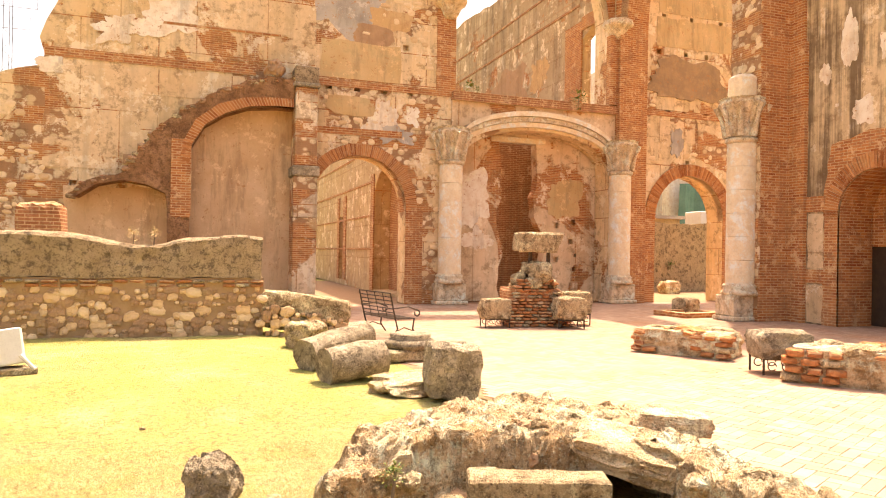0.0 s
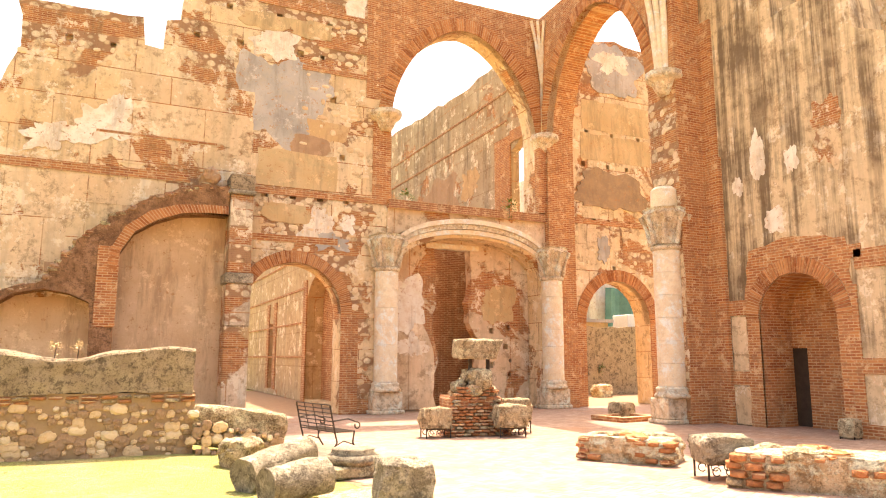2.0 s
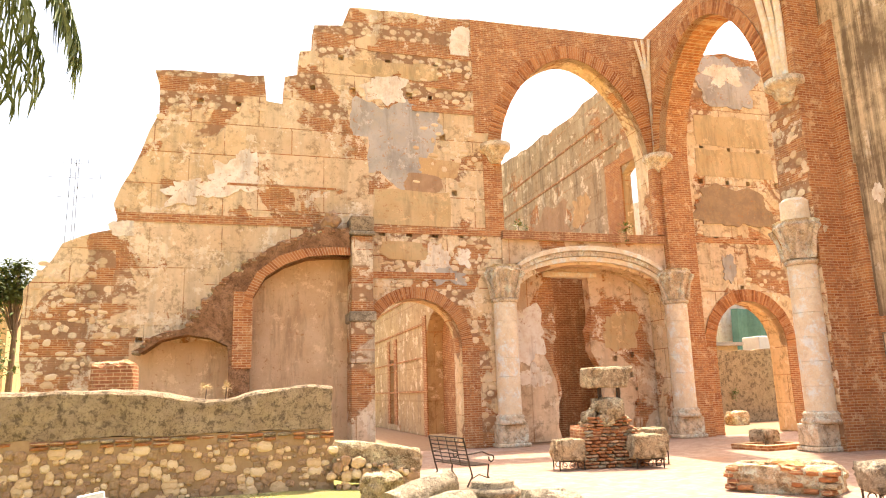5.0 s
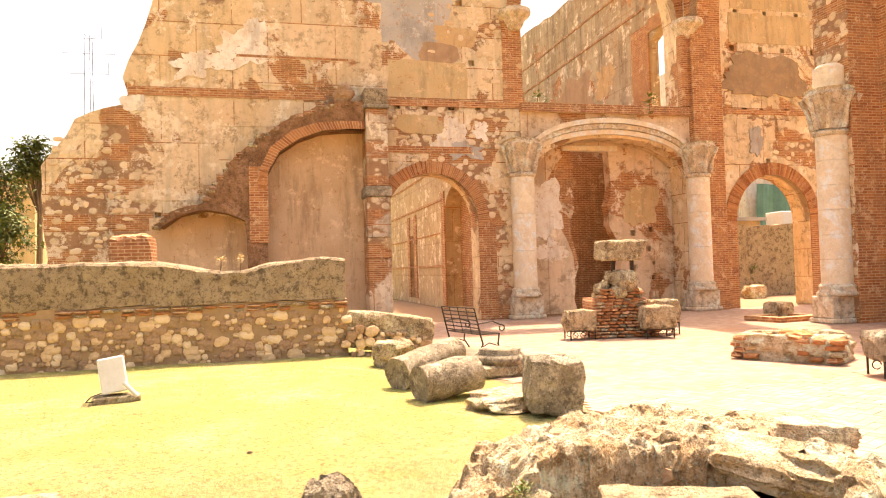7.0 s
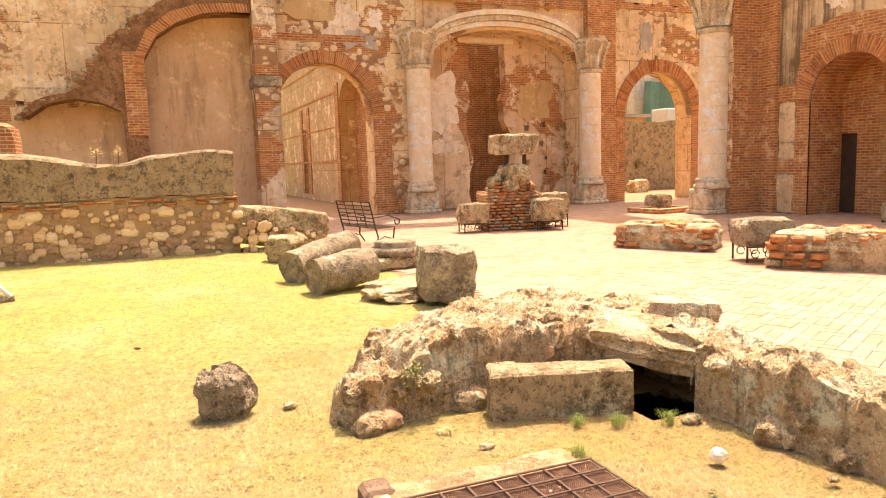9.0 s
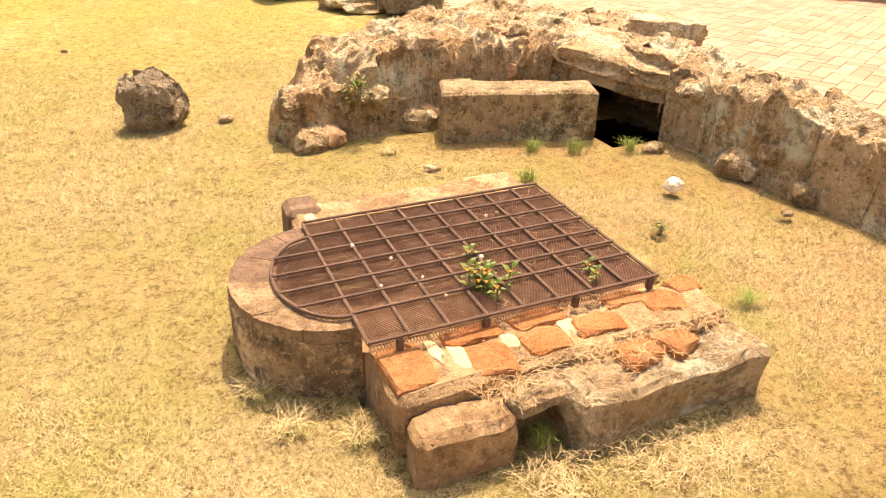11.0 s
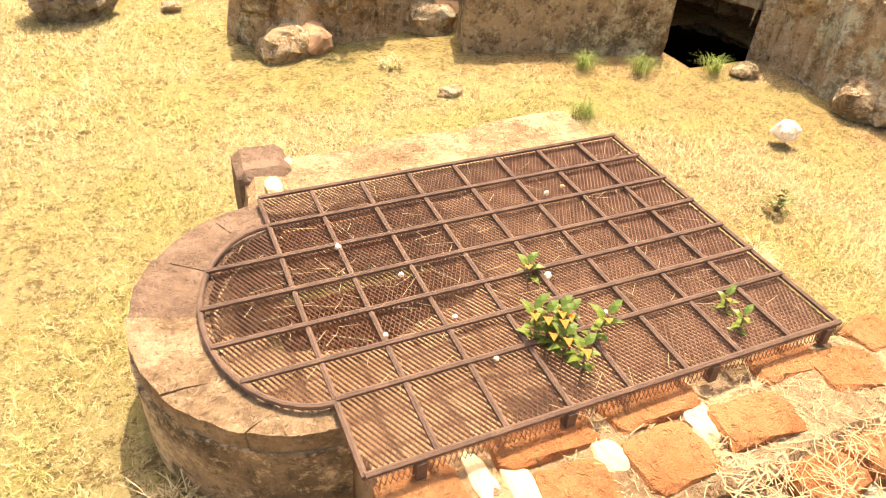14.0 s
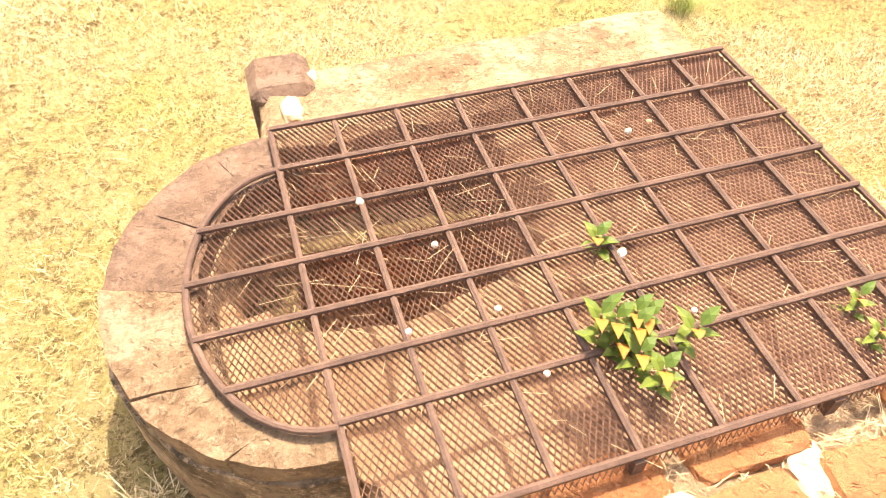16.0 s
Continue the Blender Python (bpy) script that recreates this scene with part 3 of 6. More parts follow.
bands = [(5.3, 10.4, 7.75, 7.98), (5.3, 8.4, 6.05, 6.3), (-3.2, 3.2, 7.85, 8.15), (18.4, 24.4, 7.8, 8.0), (5.2, 9.4, 14.9, 15.1), (7.4, 9.4, 13.6, 13.85),
         (6.9, 9.4, 12.6, 12.8), (-1, 4, 9.25, 9.35)]
for x0, x1, z0, z1 in bands:
    part("brick_course", boxes(((x0, FA - 0.035, z0), (x1, FA + 0.02, z1))), BRICK, facade, "projecting course of thin red bricks")

patches(facade, to_a, [
    (6.0, 11.4, 1.4, 1.8, GREY_PATCH, "grey cement repair", 0.25), (7.1, 11.9, 0.9, 0.8, GREY_PATCH, "grey cement repair", 0.3),
    (5.9, 13.4, 0.75, 0.55, WHITE_PATCH, "flaking whitewash", 0.4), (7.9, 10.3, 0.75, 0.42, ORANGE_PATCH, "ochre plaster", 0.3),
    (7.3, 9.7, 0.75, 0.38, BROWN_PATCH, "brown render", 0.15), (8.9, 15.6, 0.42, 0.75, WHITE_PATCH, "flaking whitewash", 0.3),
    (5.5, 14.2, 0.85, 0.35, CREAM_PATCH, "cream plaster", 0.2), (7.2, 14.2, 0.9, 0.35, CREAM_PATCH, "cream plaster", 0.2),
    (6.4, 8.7, 1.0, 0.3, CREAM_PATCH, "cream plaster", 0.3), (7.6, 6.7, 0.6, 0.55, WHITE_PATCH, "flaking whitewash", 0.5),
    (8.1, 6.2, 0.55, 0.3, GREY_PATCH, "grey cement repair", 0.5), (8.8, 6.9, 0.25, 0.3, WHITE_PATCH, "flaking whitewash", 0.5),
    (0.4, 9.5, 0.7, 0.6, WHITE_PATCH, "flaking whitewash", 0.35), (0.9, 10.2, 0.35, 0.4, WHITE_PATCH, "flaking whitewash", 0.35), (-0.2, 9.1, 0.5, 0.3, WHITE_PATCH, "flaking whitewash", 0.3), (-1.2, 8.9, 0.6, 0.4, WHITE_PATCH, "flaking whitewash", 0.5),
    (-3.0, 7.6, 0.4, 0.25, WHITE_PATCH, "flaking whitewash", 0.3), 
    (6.5, 7.1, 0.9, 0.35, CREAM_PATCH, "cream plaster", 0.15),
    (21.4, 15.1, 1.5, 1.15, GREY_PATCH, "mottled grey and white render", 0.25), (21.2, 15.5, 0.8, 0.5, WHITE_PATCH, "flaking whitewash", 0.5),
    (21.1, 9.4, 1.8, 0.85, DARK_PATCH, "dark soot stain", 0.3), 
    (20.4, 6.7, 0.35, 0.5, GREY_PATCH, "grey cement repair", 0.4),
])

def panel(u0, u1, w0, w1, seed, material, to, parent, label):
    rim = ragged([(u0, w0), (u0, w1), (u1, w1), (u1, w0)], 0.35, 0.05, seed)
    part("plaster_panel", wall(rim, [], to, 0.03), material, parent, label)


to_p = place("y", FA - 0.018)
panel(1.15, 4.45, 0.02, 6.9, 1, PINK, to_p, facade, "faded pinkish plaster")
panel(-2.6, 0.6, 0.02, 3.85, 2, PINK, to_p, facade, "faded cream plaster")
panel(-3.2, -0.4, 4.4, 7.7, 3, WALL_P, to_p, facade, "pale plaster in large blocks")
panel(-0.35, 3.2, 6.9, 7.75, 4, WALL_P, to_p, facade, "pale plaster in large blocks")
panel(-4.9, -2.65, 0.02, 2.6, 5, WALL_P, to_p, facade, "pale plaster")
for k, (u0, u1, w0, w1) in enumerate(((19.5, 23.3, 12.15, 13.5), (19.4, 23.3, 10.75, 11.95), (19.6, 21.4, 6.75, 7.6), (21.5, 23.2, 6.7, 7.6))):
    panel(u0, u1, w0, w1, 30 + k, CREAM_PATCH if k < 2 else WALL_P, to_p, facade, "ochre plaster panel")
panel(5.4, 8.3, 8.05, 9.4, 40, CREAM_PATCH, to_p, facade, "ochre plaster panel")
panel(0.9, 5.2, 8.3, 11.4, 6, WALL_P, to_p, facade, "weathered plaster")

# recess behind the altar arch, with a tall opening into a dark chamber
to_g = place("y", FA + 1.05)
gap = [(12.9, 0.0)] + ragged([(12.75, 0.6), (12.95, 1.8), (12.7, 3.2), (12.85, 4.4), (12.75, 6.45)], 0.4, 0.10, 4) + [(14.4, 6.4)] + \
    ragged([(14.45, 5.0), (14.35, 3.4), (14.9, 2.5), (14.8, 1.2), (15.0, 0.0)], 0.4, 0.12, 6)
rnd = random.Random(3)
pk = [(rnd.choice((rnd.uniform(10.9, 12.4), rnd.uniform(15.3, 16.9))), rnd.uniform(0.8, 5.0), rnd.uniform(0.1, 0.24)) for k in range(16)]
pk = [p for k, p in enumerate(pk) if all(math.hypot(p[0] - q[0], p[1] - q[1]) > 0.45 for q in pk[:k])]
back = tagged(mesh_object("wall_recess", wall([(10.4, 0), (10.4, 7.6), (17.6, 7.6), (17.6, 0)] + gap[::-1], [], to_g, 0.5, pk), WALL_G),
              "pink and cream plastered back wall of the altar arch", "wall", kind="structure")
patches(back, to_g, [(11.7, 4.1, 0.7, 1.0, WHITE_PATCH, "pitted pale plaster", 0.3), (15.7, 4.2, 0.8, 0.8, CREAM_PATCH, "pitted pale plaster", 0.3),
                     (11.8, 2.5, 0.6, 0.4, WHITE_PATCH, "pitted pale plaster", 0.5)])
part("lintel", boxes(((12.4, FA + 0.98, 6.4), (14.8, FA + 1.3, 6.62)), bevel=0.03), LIME, back, "pale stone lintel")
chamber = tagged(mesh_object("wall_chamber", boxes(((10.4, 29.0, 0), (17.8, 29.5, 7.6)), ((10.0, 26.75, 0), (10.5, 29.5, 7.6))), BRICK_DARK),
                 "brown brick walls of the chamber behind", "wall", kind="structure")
# unseen slab, added as a gallery floor to keep the chamber dim
tagged(mesh_object("terrace", boxes(((10.0, 26.25, 7.6), (17.8, 27.3, 7.85))), WALL_D), "worn terrace slab added above the altar arch to shade the chamber", "terrace", kind="structure")

# wall parallel to the nave behind the crossing arch, with a window
to_d = place("x", 17.9)
OUT_D = [(26.2, 0)] + [(60, 0), (60, 17.0)] + ragged([(52, 17.2), (45, 17.3), (38, 16.9), (34, 16.6), (31, 16.7), (26.2, 16.8)], 0.8, 0.12, 9)
WIN_D = [(26.7, 8.0), (26.7, 11.8), (27.8, 12.2), (28.7, 11.8), (28.7, 8.0)]
nave = tagged(mesh_object("wall_nave", wall(OUT_D, [WIN_D], to_d, 0.45), WALL_D), "long stained nave wall with plastered courses", "wall", kind="structure")
part("window_surround", boxes(((17.83, 26.3, 7.9), (17.92, 26.7, 12.3)), ((17.83, 28.7, 7.9), (17.92, 30.2, 12.6)), ((17.83, 26.7, 12.2), (17.92, 28.7, 12.8))), BRICK, nave,
     "brick window surround")
part("brick_course", boxes(((17.86, 29, 14.9), (17.92, 60, 15.0)), ((17.86, 29, 13.4), (17.92, 60, 13.5))), BRICK_DARK, nave)
patches(nave, to_d, [(33, 11.2, 1.0, 0.8, ORANGE_PATCH, "ochre plaster", 0.4), (37, 10.5, 2.5, 1.6, BROWN_PATCH, "brown render", 0.3)])

# side wall seen through the large doorway
to_f = place("x", 9.3)
OUT_F = [(26.2, 0), (60, 0), (60, 9.0), (26.2, 9.0)]
aisle = tagged(mesh_object("wall_aisle", wall(OUT_F, [arch(28.5, 32.9, 0.12, 4.5, 5.75), [(40.2, 0.3), (40.2, 3.9), (41.4, 3.9), (41.4, 0.3)]], to_f, 0.9), WALL_F),
               "cream plastered side wall with dark seams", "wall", kind="structure")
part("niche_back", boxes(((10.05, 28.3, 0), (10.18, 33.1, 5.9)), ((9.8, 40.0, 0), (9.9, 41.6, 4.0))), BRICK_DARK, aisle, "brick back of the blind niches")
for z in (2.0, 3.6, 5.2, 6.8):
    part("brick_course", boxes(((9.25, 33.2, z), (9.32, 58, z + 0.09))), BRICK_DARK, aisle, "dark seam of broken brick")
part("brick_surround", boxes(((9.24, 40.0 - 0.5, 0.3), (9.32, 40.2, 5.0)), ((9.24, 41.4, 0.3), (9.32, 42.0, 5.0)), ((9.24, 32.9, 0), (9.32, 33.5, 5.6))), BRICK_DARK, aisle)
tagged(mesh_object("wall_end", boxes(((-8, 60, 0), (18.8, 60.8, 9))), WALL_D), "far end wall of the ruined hall", "wall", kind="structure")

# crossing arch towards the court and its pier
to_b = place("x", 17.35)
in_b = arch(18.5, 24.75, 0.0, 11.2, 15.75, 0.12, 26)
OUT_B = [(17.2, 0), (17.2, 17.0)] + [(19.0, 17.1), (25.2, 16.85), (25.2, 0)]
side = tagged(mesh_object("wall_crossing", wall(OUT_B + [in_b[-1]] + in_b[1:-1][::-1] + [in_b[0]], [], to_b, 1.3), BRICK),
              "tall red brick crossing arch with a stone-trimmed pier", "wall", kind="structure")
a, b = offset_arch(18.5, 24.75, 11.2, 15.75, 0.5, pointed=0.12, steps=26)
voussoirs(side, a, b, to_b, -0.06, 0.3, 0.12)
patches(side, to_b, [(17.75, 14.0, 0.12, 1.2, WHITE_PATCH, "bleached rib stub", 0.3), (17.9, 9.6, 0.3, 0.5, CREAM_PATCH, "cream plaster", 0.4),
                     (17.6, 3.0, 0.2, 0.7, CREAM_PATCH, "rubble stones", 0.5)])
panel(17.22, 18.48, 0.02, 10.6, 11, WALL_PIER, place("x", 17.335), side, "brick and rubble with traces of plaster")
# broken springing of the vanished vault
bm = rock((1.3, 2.4, 2.8), 5, 0.3, 0.2, 4, pose(17.2, 17.6, 16.4, 0, 0, 0))
part("vault_stub", bm, BRICK_DARK, side, "broken springing of a fallen vault")
for dy, dx in ((0.0, 0.0), (0.35, -0.1), (-0.4, 0.05)):
    bm = tube([(17.3 + dx, 17.7 + dy * 0.3, 11.6), (17.2 + dx, 17.7 + dy * 0.6, 13.5), (16.95 + dx, 17.7 + dy, 15.6)], 0.11, 8)
    part("rib", bm, LIME, side, "pale stone rib")

# massive streaked wall with a brick niche
to_c = place("x", 18.55)
OUT_C = [(17.2, 0), (17.2, 17.2)] + ragged([(16.6, 17.7), (14.9, 18.2), (14.75, 16.0), (14.6, 14.2), (14.4, 12.2), (13.2, 12.25), (12.05, 12.3), (11.9, 10.75),
                                           (11.2, 10.4), (10.1, 9.8), (9.85, 7.5), (9.7, 3.0)], 0.6, 0.06, 2) + [(9.7, 0)]
nich = arch(13.0, 15.5, 0.0, 3.15, 4.4)
bulk = tagged(mesh_object("wall_buttress", wall(OUT_C + [nich[0]] + nich[1:-1] + [nich[-1]], [], to_c, 1.3), WALL_C),
              "massive plastered wall streaked black by rain", "wall", kind="structure")
a, b = offset_arch(13.0, 15.5, 3.15, 4.4, 0.45)
voussoirs(bulk, a, b, to_c, -0.075, 0.3, 0.095)
frame_line = ragged([(12.45, 0), (12.5, 3.9), (12.62, 5.2), (14.2, 5.45), (15.75, 5.2), (16.0, 3.8), (16.0, 0)], 0.28, 0.05, 12)
part("brick_facing", wall(frame_line + [nich[-1]] + nich[1:-1][::-1] + [nich[0]], [], place("x", 18.522), 0.04), BRICK, bulk, "red brick surround of the niche")
part("brick_jamb", boxes(((18.51, 15.5, 0), (18.58, 15.95, 3.4)), ((18.51, 12.4, 0), (18.58, 13.0, 3.9)), ((18.51, 15.95, 3.3), (18.58, 17.0, 3.75)),
                         ((18.51, 12.2, 4.6), (18.58, 13.6, 4.95)), ((18.51, 15.95, 1.2), (18.58, 16.6, 1.6)), ((18.51, 9.9, 0), (18.58, 12.4, 0.35)),
                         ((18.51, 10.9, 1.6), (18.58, 12.4, 2.0)), ((18.51, 11.4, 4.3), (18.58, 12.4, 4.8))), BRICK, bulk, "red brick quoins")
inset = [(14.25 + (u - 14.25) * 0.985, w * 0.996) for u, w in nich]
part("niche_lining", strip(inset, nich, to_c, 0.02, 1.28), BRICK, bulk, "brick lining of the niche")
part("brick_pier", boxes(((18.4, 16.6, 0), (18.57, 17.2, 8.4)), ((18.46, 16.7, 8.4), (18.57, 17.2, 13.2))), BRICK, bulk, "brick edge of the pier")
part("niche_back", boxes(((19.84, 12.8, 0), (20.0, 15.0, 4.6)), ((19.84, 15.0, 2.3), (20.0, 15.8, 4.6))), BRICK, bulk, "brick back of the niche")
# near-black sheet behind the opening; its colour stands for the dark inside
part("doorway", boxes(((20.0, 14.7, 0), (20.06, 15.9, 2.45))), UNLIT_DARK, bulk, "dark panel for the unlit doorway inside the niche")
patches(bulk, to_c, [(15.2, 8.1, 0.26, 0.75, WHITE_PATCH, "pale bare plaster", 0.25), (14.05, 7.65, 0.2, 0.42, WHITE_PATCH, "pale bare plaster", 0.3),
                     (15.6, 6.3, 0.05, 0.05, WHITE_PATCH, "pale bare plaster", 0.3), (14.75, 6.0, 0.3, 0.35, WHITE_PATCH, "pale bare plaster", 0.35),
                     (16.0, 7.3, 0.2, 0.25, WHITE_PATCH, "pale bare plaster", 0.4), (12.9, 8.3, 0.45, 0.9, WALL_P, "pale bare plaster", 0.35),
                     (10.1, 4.5, 0.25, 0.8, WHITE_PATCH, "pale bare plaster", 0.3), 
                     (11.2, 1.2, 0.9, 0.6, WALL_P, "pale bare plaster", 0.3)])
panel(15.98, 16.55, 1.65, 3.25, 21, WALL_P, place("x", 18.535), bulk, "cream plaster panel")
panel(15.98, 16.55, 0.05, 1.15, 22, WALL_P, place("x", 18.535), bulk, "cream plaster panel")
to_c2 = place("x", 20.6)
tagged(mesh_object("wall_behind", wall([(16.5, 0), (16.5, 15.4)] + ragged([(14.5, 15.2), (12.6, 13.6), (11.6, 13.2), (11.5, 11.6), (10.6, 10.5), (10.2, 8.6)], 0.5, 0.1, 4) +
                                       [(9.0, 8.6), (8.8, 7.5), (3.0, 7.0), (3.0, 0)], [], to_c2, 0.8), WALL_A),
       "set-back plastered wall with brick coping", "wall", kind="structure")

# enclosing walls behind the camera and beyond the court
tagged(mesh_object("wall_east", boxes(((20.6, -14, 0), (21.3, 3, 4.5))), WALL_F), "plain boundary wall of the site", "wall", kind="structure")
tagged(mesh_object("wall_south", boxes(((-25, -14.7, 0), (21.3, -14, 4.5))), WALL_F), "plain boundary wall of the site", "wall", kind="structure")

# yard beyond the small arch
yard = tagged(mesh_object("wall_yard", wall([(18.9, 0)] + ragged([(18.9, 3.9), (27, 3.75), (36, 3.9)], 0.5, 0.06, 2) + [(36, 0)], [], place("y", 33.0), 0.5), RENDER_OLD),
              "mossy stained boundary wall of the yard", "wall", kind="structure")

# ---- columns ----
def column(x, y, cap_z, half_cap, tall):
    c = empty("column", "pale limestone half column with a leafy capital and moulded base", "column", "stone columns", (x, y, 0))
    part("plinth", boxes(((-0.62, -0.42, 0), (0.62, 0.5, 0.14)), ((-0.55, -0.36, 0.14), (0.55, 0.45, 0.78)), bevel=0.03), CARVED, c, "weathered square plinth")
    part("base", lathe(bmesh.new(), [(0.56, 0.78), (0.58, 0.86), (0.52, 0.92), (0.50, 1.0), (0.53, 1.05), (0.46, 1.12)], (0, 0, 0)), CARVED, c, smooth=True)
    n, z0 = 6, 1.12
    for k in range(n):
        h = (cap_z - z0) / n
        part("drum", lathe(bmesh.new(), [(0.428, z0 + k * h + 0.004), (0.434, z0 + k * h + 0.012), (0.434, z0 + (k + 1) * h - 0.012), (0.428, z0 + (k + 1) * h - 0.004)], (0, 0, 0), 32),
             LIME, c)
    part("necking", lathe(bmesh.new(), [(0.44, cap_z), (0.5, cap_z + 0.05), (0.5, cap_z + 0.14), (0.43, cap_z + 0.18)], (0, 0, 0)), CARVED, c, smooth=True)
    bm = lathe(bmesh.new(), [(0.42, cap_z + 0.18), (0.47, cap_z + 0.6), (0.6, cap_z + 1.0), (0.72, cap_z + 1.2), (0.66, cap_z + 1.3), (0.72, cap_z + 1.36)], (0, 0, 0), 32, 0.07)
    for k in range(8):
        a = k * math.pi / 4
        d = Vector((math.cos(a), math.sin(a), 0))
        rod(bm, d * 0.46 + Vector((0, 0, cap_z + 0.2)), d * 0.62 + Vector((0, 0, cap_z + 0.8)), 0.11, 6, 0.05)
        rod(bm, d * 0.62 + Vector((0, 0, cap_z + 0.8)), d * 0.76 + Vector((0, 0, cap_z + 1.16)), 0.06, 6, 0.09)
    roughen(bm, 0.04, 2.0, x)
    part("capital", bm, CARVED, c, "carved leaf capital, eroded")
    if tall:
        part("stub", lathe(bmesh.new(), [(0.42, cap_z + 1.36), (0.43, cap_z + 1.4), (0.42, cap_z + 2.0), (0.3, cap_z + 2.1)], (0, 0, 0)), LIME, c, "broken shaft end")
    return c


column(10.25, 24.95, 5.15, 0, False)
column(17.55, 24.95, 5.15, 0, False)
column(17.15, 17.75, 5.4, 0, True)

# moulded low arch between the columns
arch_trim = tagged(new("altar_arch"), "carved limestone segmental arch with weathered mouldings", "arch", kind="structure")
base_in = arch(10.6, 17.2, 5.4, 5.6, 6.85, steps=26)[1:-1]
for k, (off, d0, d1, m) in enumerate(((0.0, -0.18, 0.3, LIME), (0.2, -0.26, 0.3, CARVED), (0.4, -0.34, 0.3, LIME))):
    lo = [(u, w + off) for u, w in base_in]
    hi = [(u, w + off + 0.185) for u, w in base_in]
    part("moulding", strip(lo, hi, to_a, d0, d1), m, arch_trim)
bm = boxes(((10.3, FA - 0.30, 7.62), (17.6, FA + 0.2, 7.95)))
part("coping", bm, BRICK_DARK, arch_trim, "dark weathered coping above the arch")
part("spandrel", wall([(10.3, 6.55), (10.3, 7.62), (17.6, 7.62), (17.6, 6.5)] + [(u, w + 0.58) for u, w in base_in[::-1] if 10.9 < u < 17.0], [], place("y", FA - 0.12), 0.15), WALL_G, arch_trim)

# capitals at the springing of the tall arches, with ribs fanning up from the corner
for (x, y, z) in ((10.2, 25.1, 10.75), (17.4, 25.05, 10.75), (17.3, 17.65, 10.75)):
    s = tagged(mesh_object("impost_capital", lathe(bmesh.new(), [(0.18, -0.1), (0.3, 0.05), (0.42, 0.3), (0.58, 0.42), (0.62, 0.5), (0.6, 0.66), (0.5, 0.7)], (x, y, z), 12), CARVED),
               "pale carved stone impost at the arch springing", "capital", "stone imposts")
fan = empty("vault_springing", "fan of pale stone ribs of a fallen vault", "vault springing", at=(17.35, 25.1, 11.4))
for k in range(5):
    f = (k - 2) / 2
    bm = tube([(0, 0, 0), (-0.02, -0.04, 2.4), (0.25 * f - 0.06, -0.12 - 0.1 * (1 - abs(f)), 4.1), (0.5 * f - 0.1, -0.2 - 0.25 * (1 - abs(f)), 5.1)], 0.07, 6)
    part("rib", bm, LIME, fan)
pier = tagged(mesh_object("corner_pier", boxes(((17.0, 24.9, 8.0), (17.9, 25.22, 10.8))), BRICK), "brick corner pier of the crossing", "pier", kind="structure")

# ---- stair buttress on the left of the facade ----
to_s = place("y", 24.35)
top = ragged([(-2.36, 3.50), (-1.96, 3.85), (-1.34, 4.09), (-0.76, 4.27), (-0.49, 4.86), (0.01, 5.55), (0.49, 6.04), (1.23, 6.55), (2.10, 7.12), (2.85, 7.46), (3.77, 7.69), (4.4, 7.75)], 0.22, 0.09, 6)
under1 = [(4.4, 6.7), (3.77, 6.70), (2.95, 6.62), (2.21, 6.34), (1.57, 5.91), (1.19, 5.25), (1.11, 4.59)] + [(1.18, 0)]
under2 = [(0.54, 0)] + [(0.47, 3.14), (0.42, 3.65), (-0.14, 3.90), (-0.83, 4.01), (-1.58, 3.84), (-2.16, 3.43)]
stair = tagged(mesh_object("stair_buttress", wall(top + under1 + under2, [], to_s, 0.86, [(0.75, 5.0, 0.2), (0.78, 4.1, 0.22)]), BUTTRESS),
               "dark brick flying buttress that carried a stair", "buttress", kind="structure")
part("pillar_face", boxes(((0.57, 24.31, 0.0), (1.18, 24.36, 1.8)), ((0.57, 24.31, 2.9), (1.18, 24.36, 5.4)), bevel=0.01), BRICK, stair, "repaired red brick pillar")
rnd = random.Random(44)
for (ax, az), (bx, bz) in zip(top, top[1:]):
    for q in range(2):
        f, w = rnd.random(), rnd.uniform(0.14, 0.34)
        part("rubble_stone", rock((w, 0.7, w * 0.55), ax * 5 + q, 0.6, 0.14, 3, pose(ax + (bx - ax) * f, 24.72 + rnd.uniform(-0.1, 0.1), az + (bz - az) * f - rnd.uniform(0, 0.12), 0, rnd.uniform(-12, 12), 0)),
             rnd.choice((BRICK_DARK, CORAL, BROWN_PATCH)), stair)
voussoirs(stair, under1[:-1], [(u - 0.02 - 0.26 * min(1, max(0, (4.4 - u) / 2.6)), w + 0.27 * min(1, max(0, (u - 0.9) / 1.2))) for u, w in under1[:-1]], to_s, -0.05, 0.3, 0.1)
for k in range(7):
    part("stair_step", boxes(((-0.9 + 0.42 * k, 25.08, 4.6 + 0.36 * k), (-0.68 + 0.42 * k, 25.22, 4.9 + 0.36 * k))), BROWN_PATCH, stair, "trace of a stair tread")
tower = empty("pilaster", "tall plastered pilaster with stone bands", "pilaster", at=(0, 0, 0))
tower["kind"] = "structure"
for z0, z1, w, m in ((0, 2.3, 0, WALL_G), (2.3, 3.0, 0.0, WALL_E), (3.0, 4.4, 0.0, WALL_LEFT), (4.4, 4.75, 0.06, GREY_CORAL), (4.75, 7.4, -0.03, RENDER_OLD), (7.4, 7.55, 0.05, GREY_CORAL),
                     (7.55, 8.1, 0.0, RENDER_OLD)):
    bm = boxes(((4.4 - w, 24.2 - w, z0 + 0.004), (5.2 + w, 25.2, z1)), bevel=0.03)
    part("stage", bm, m if z0 != 4.75 else WALL_LEFT, tower)
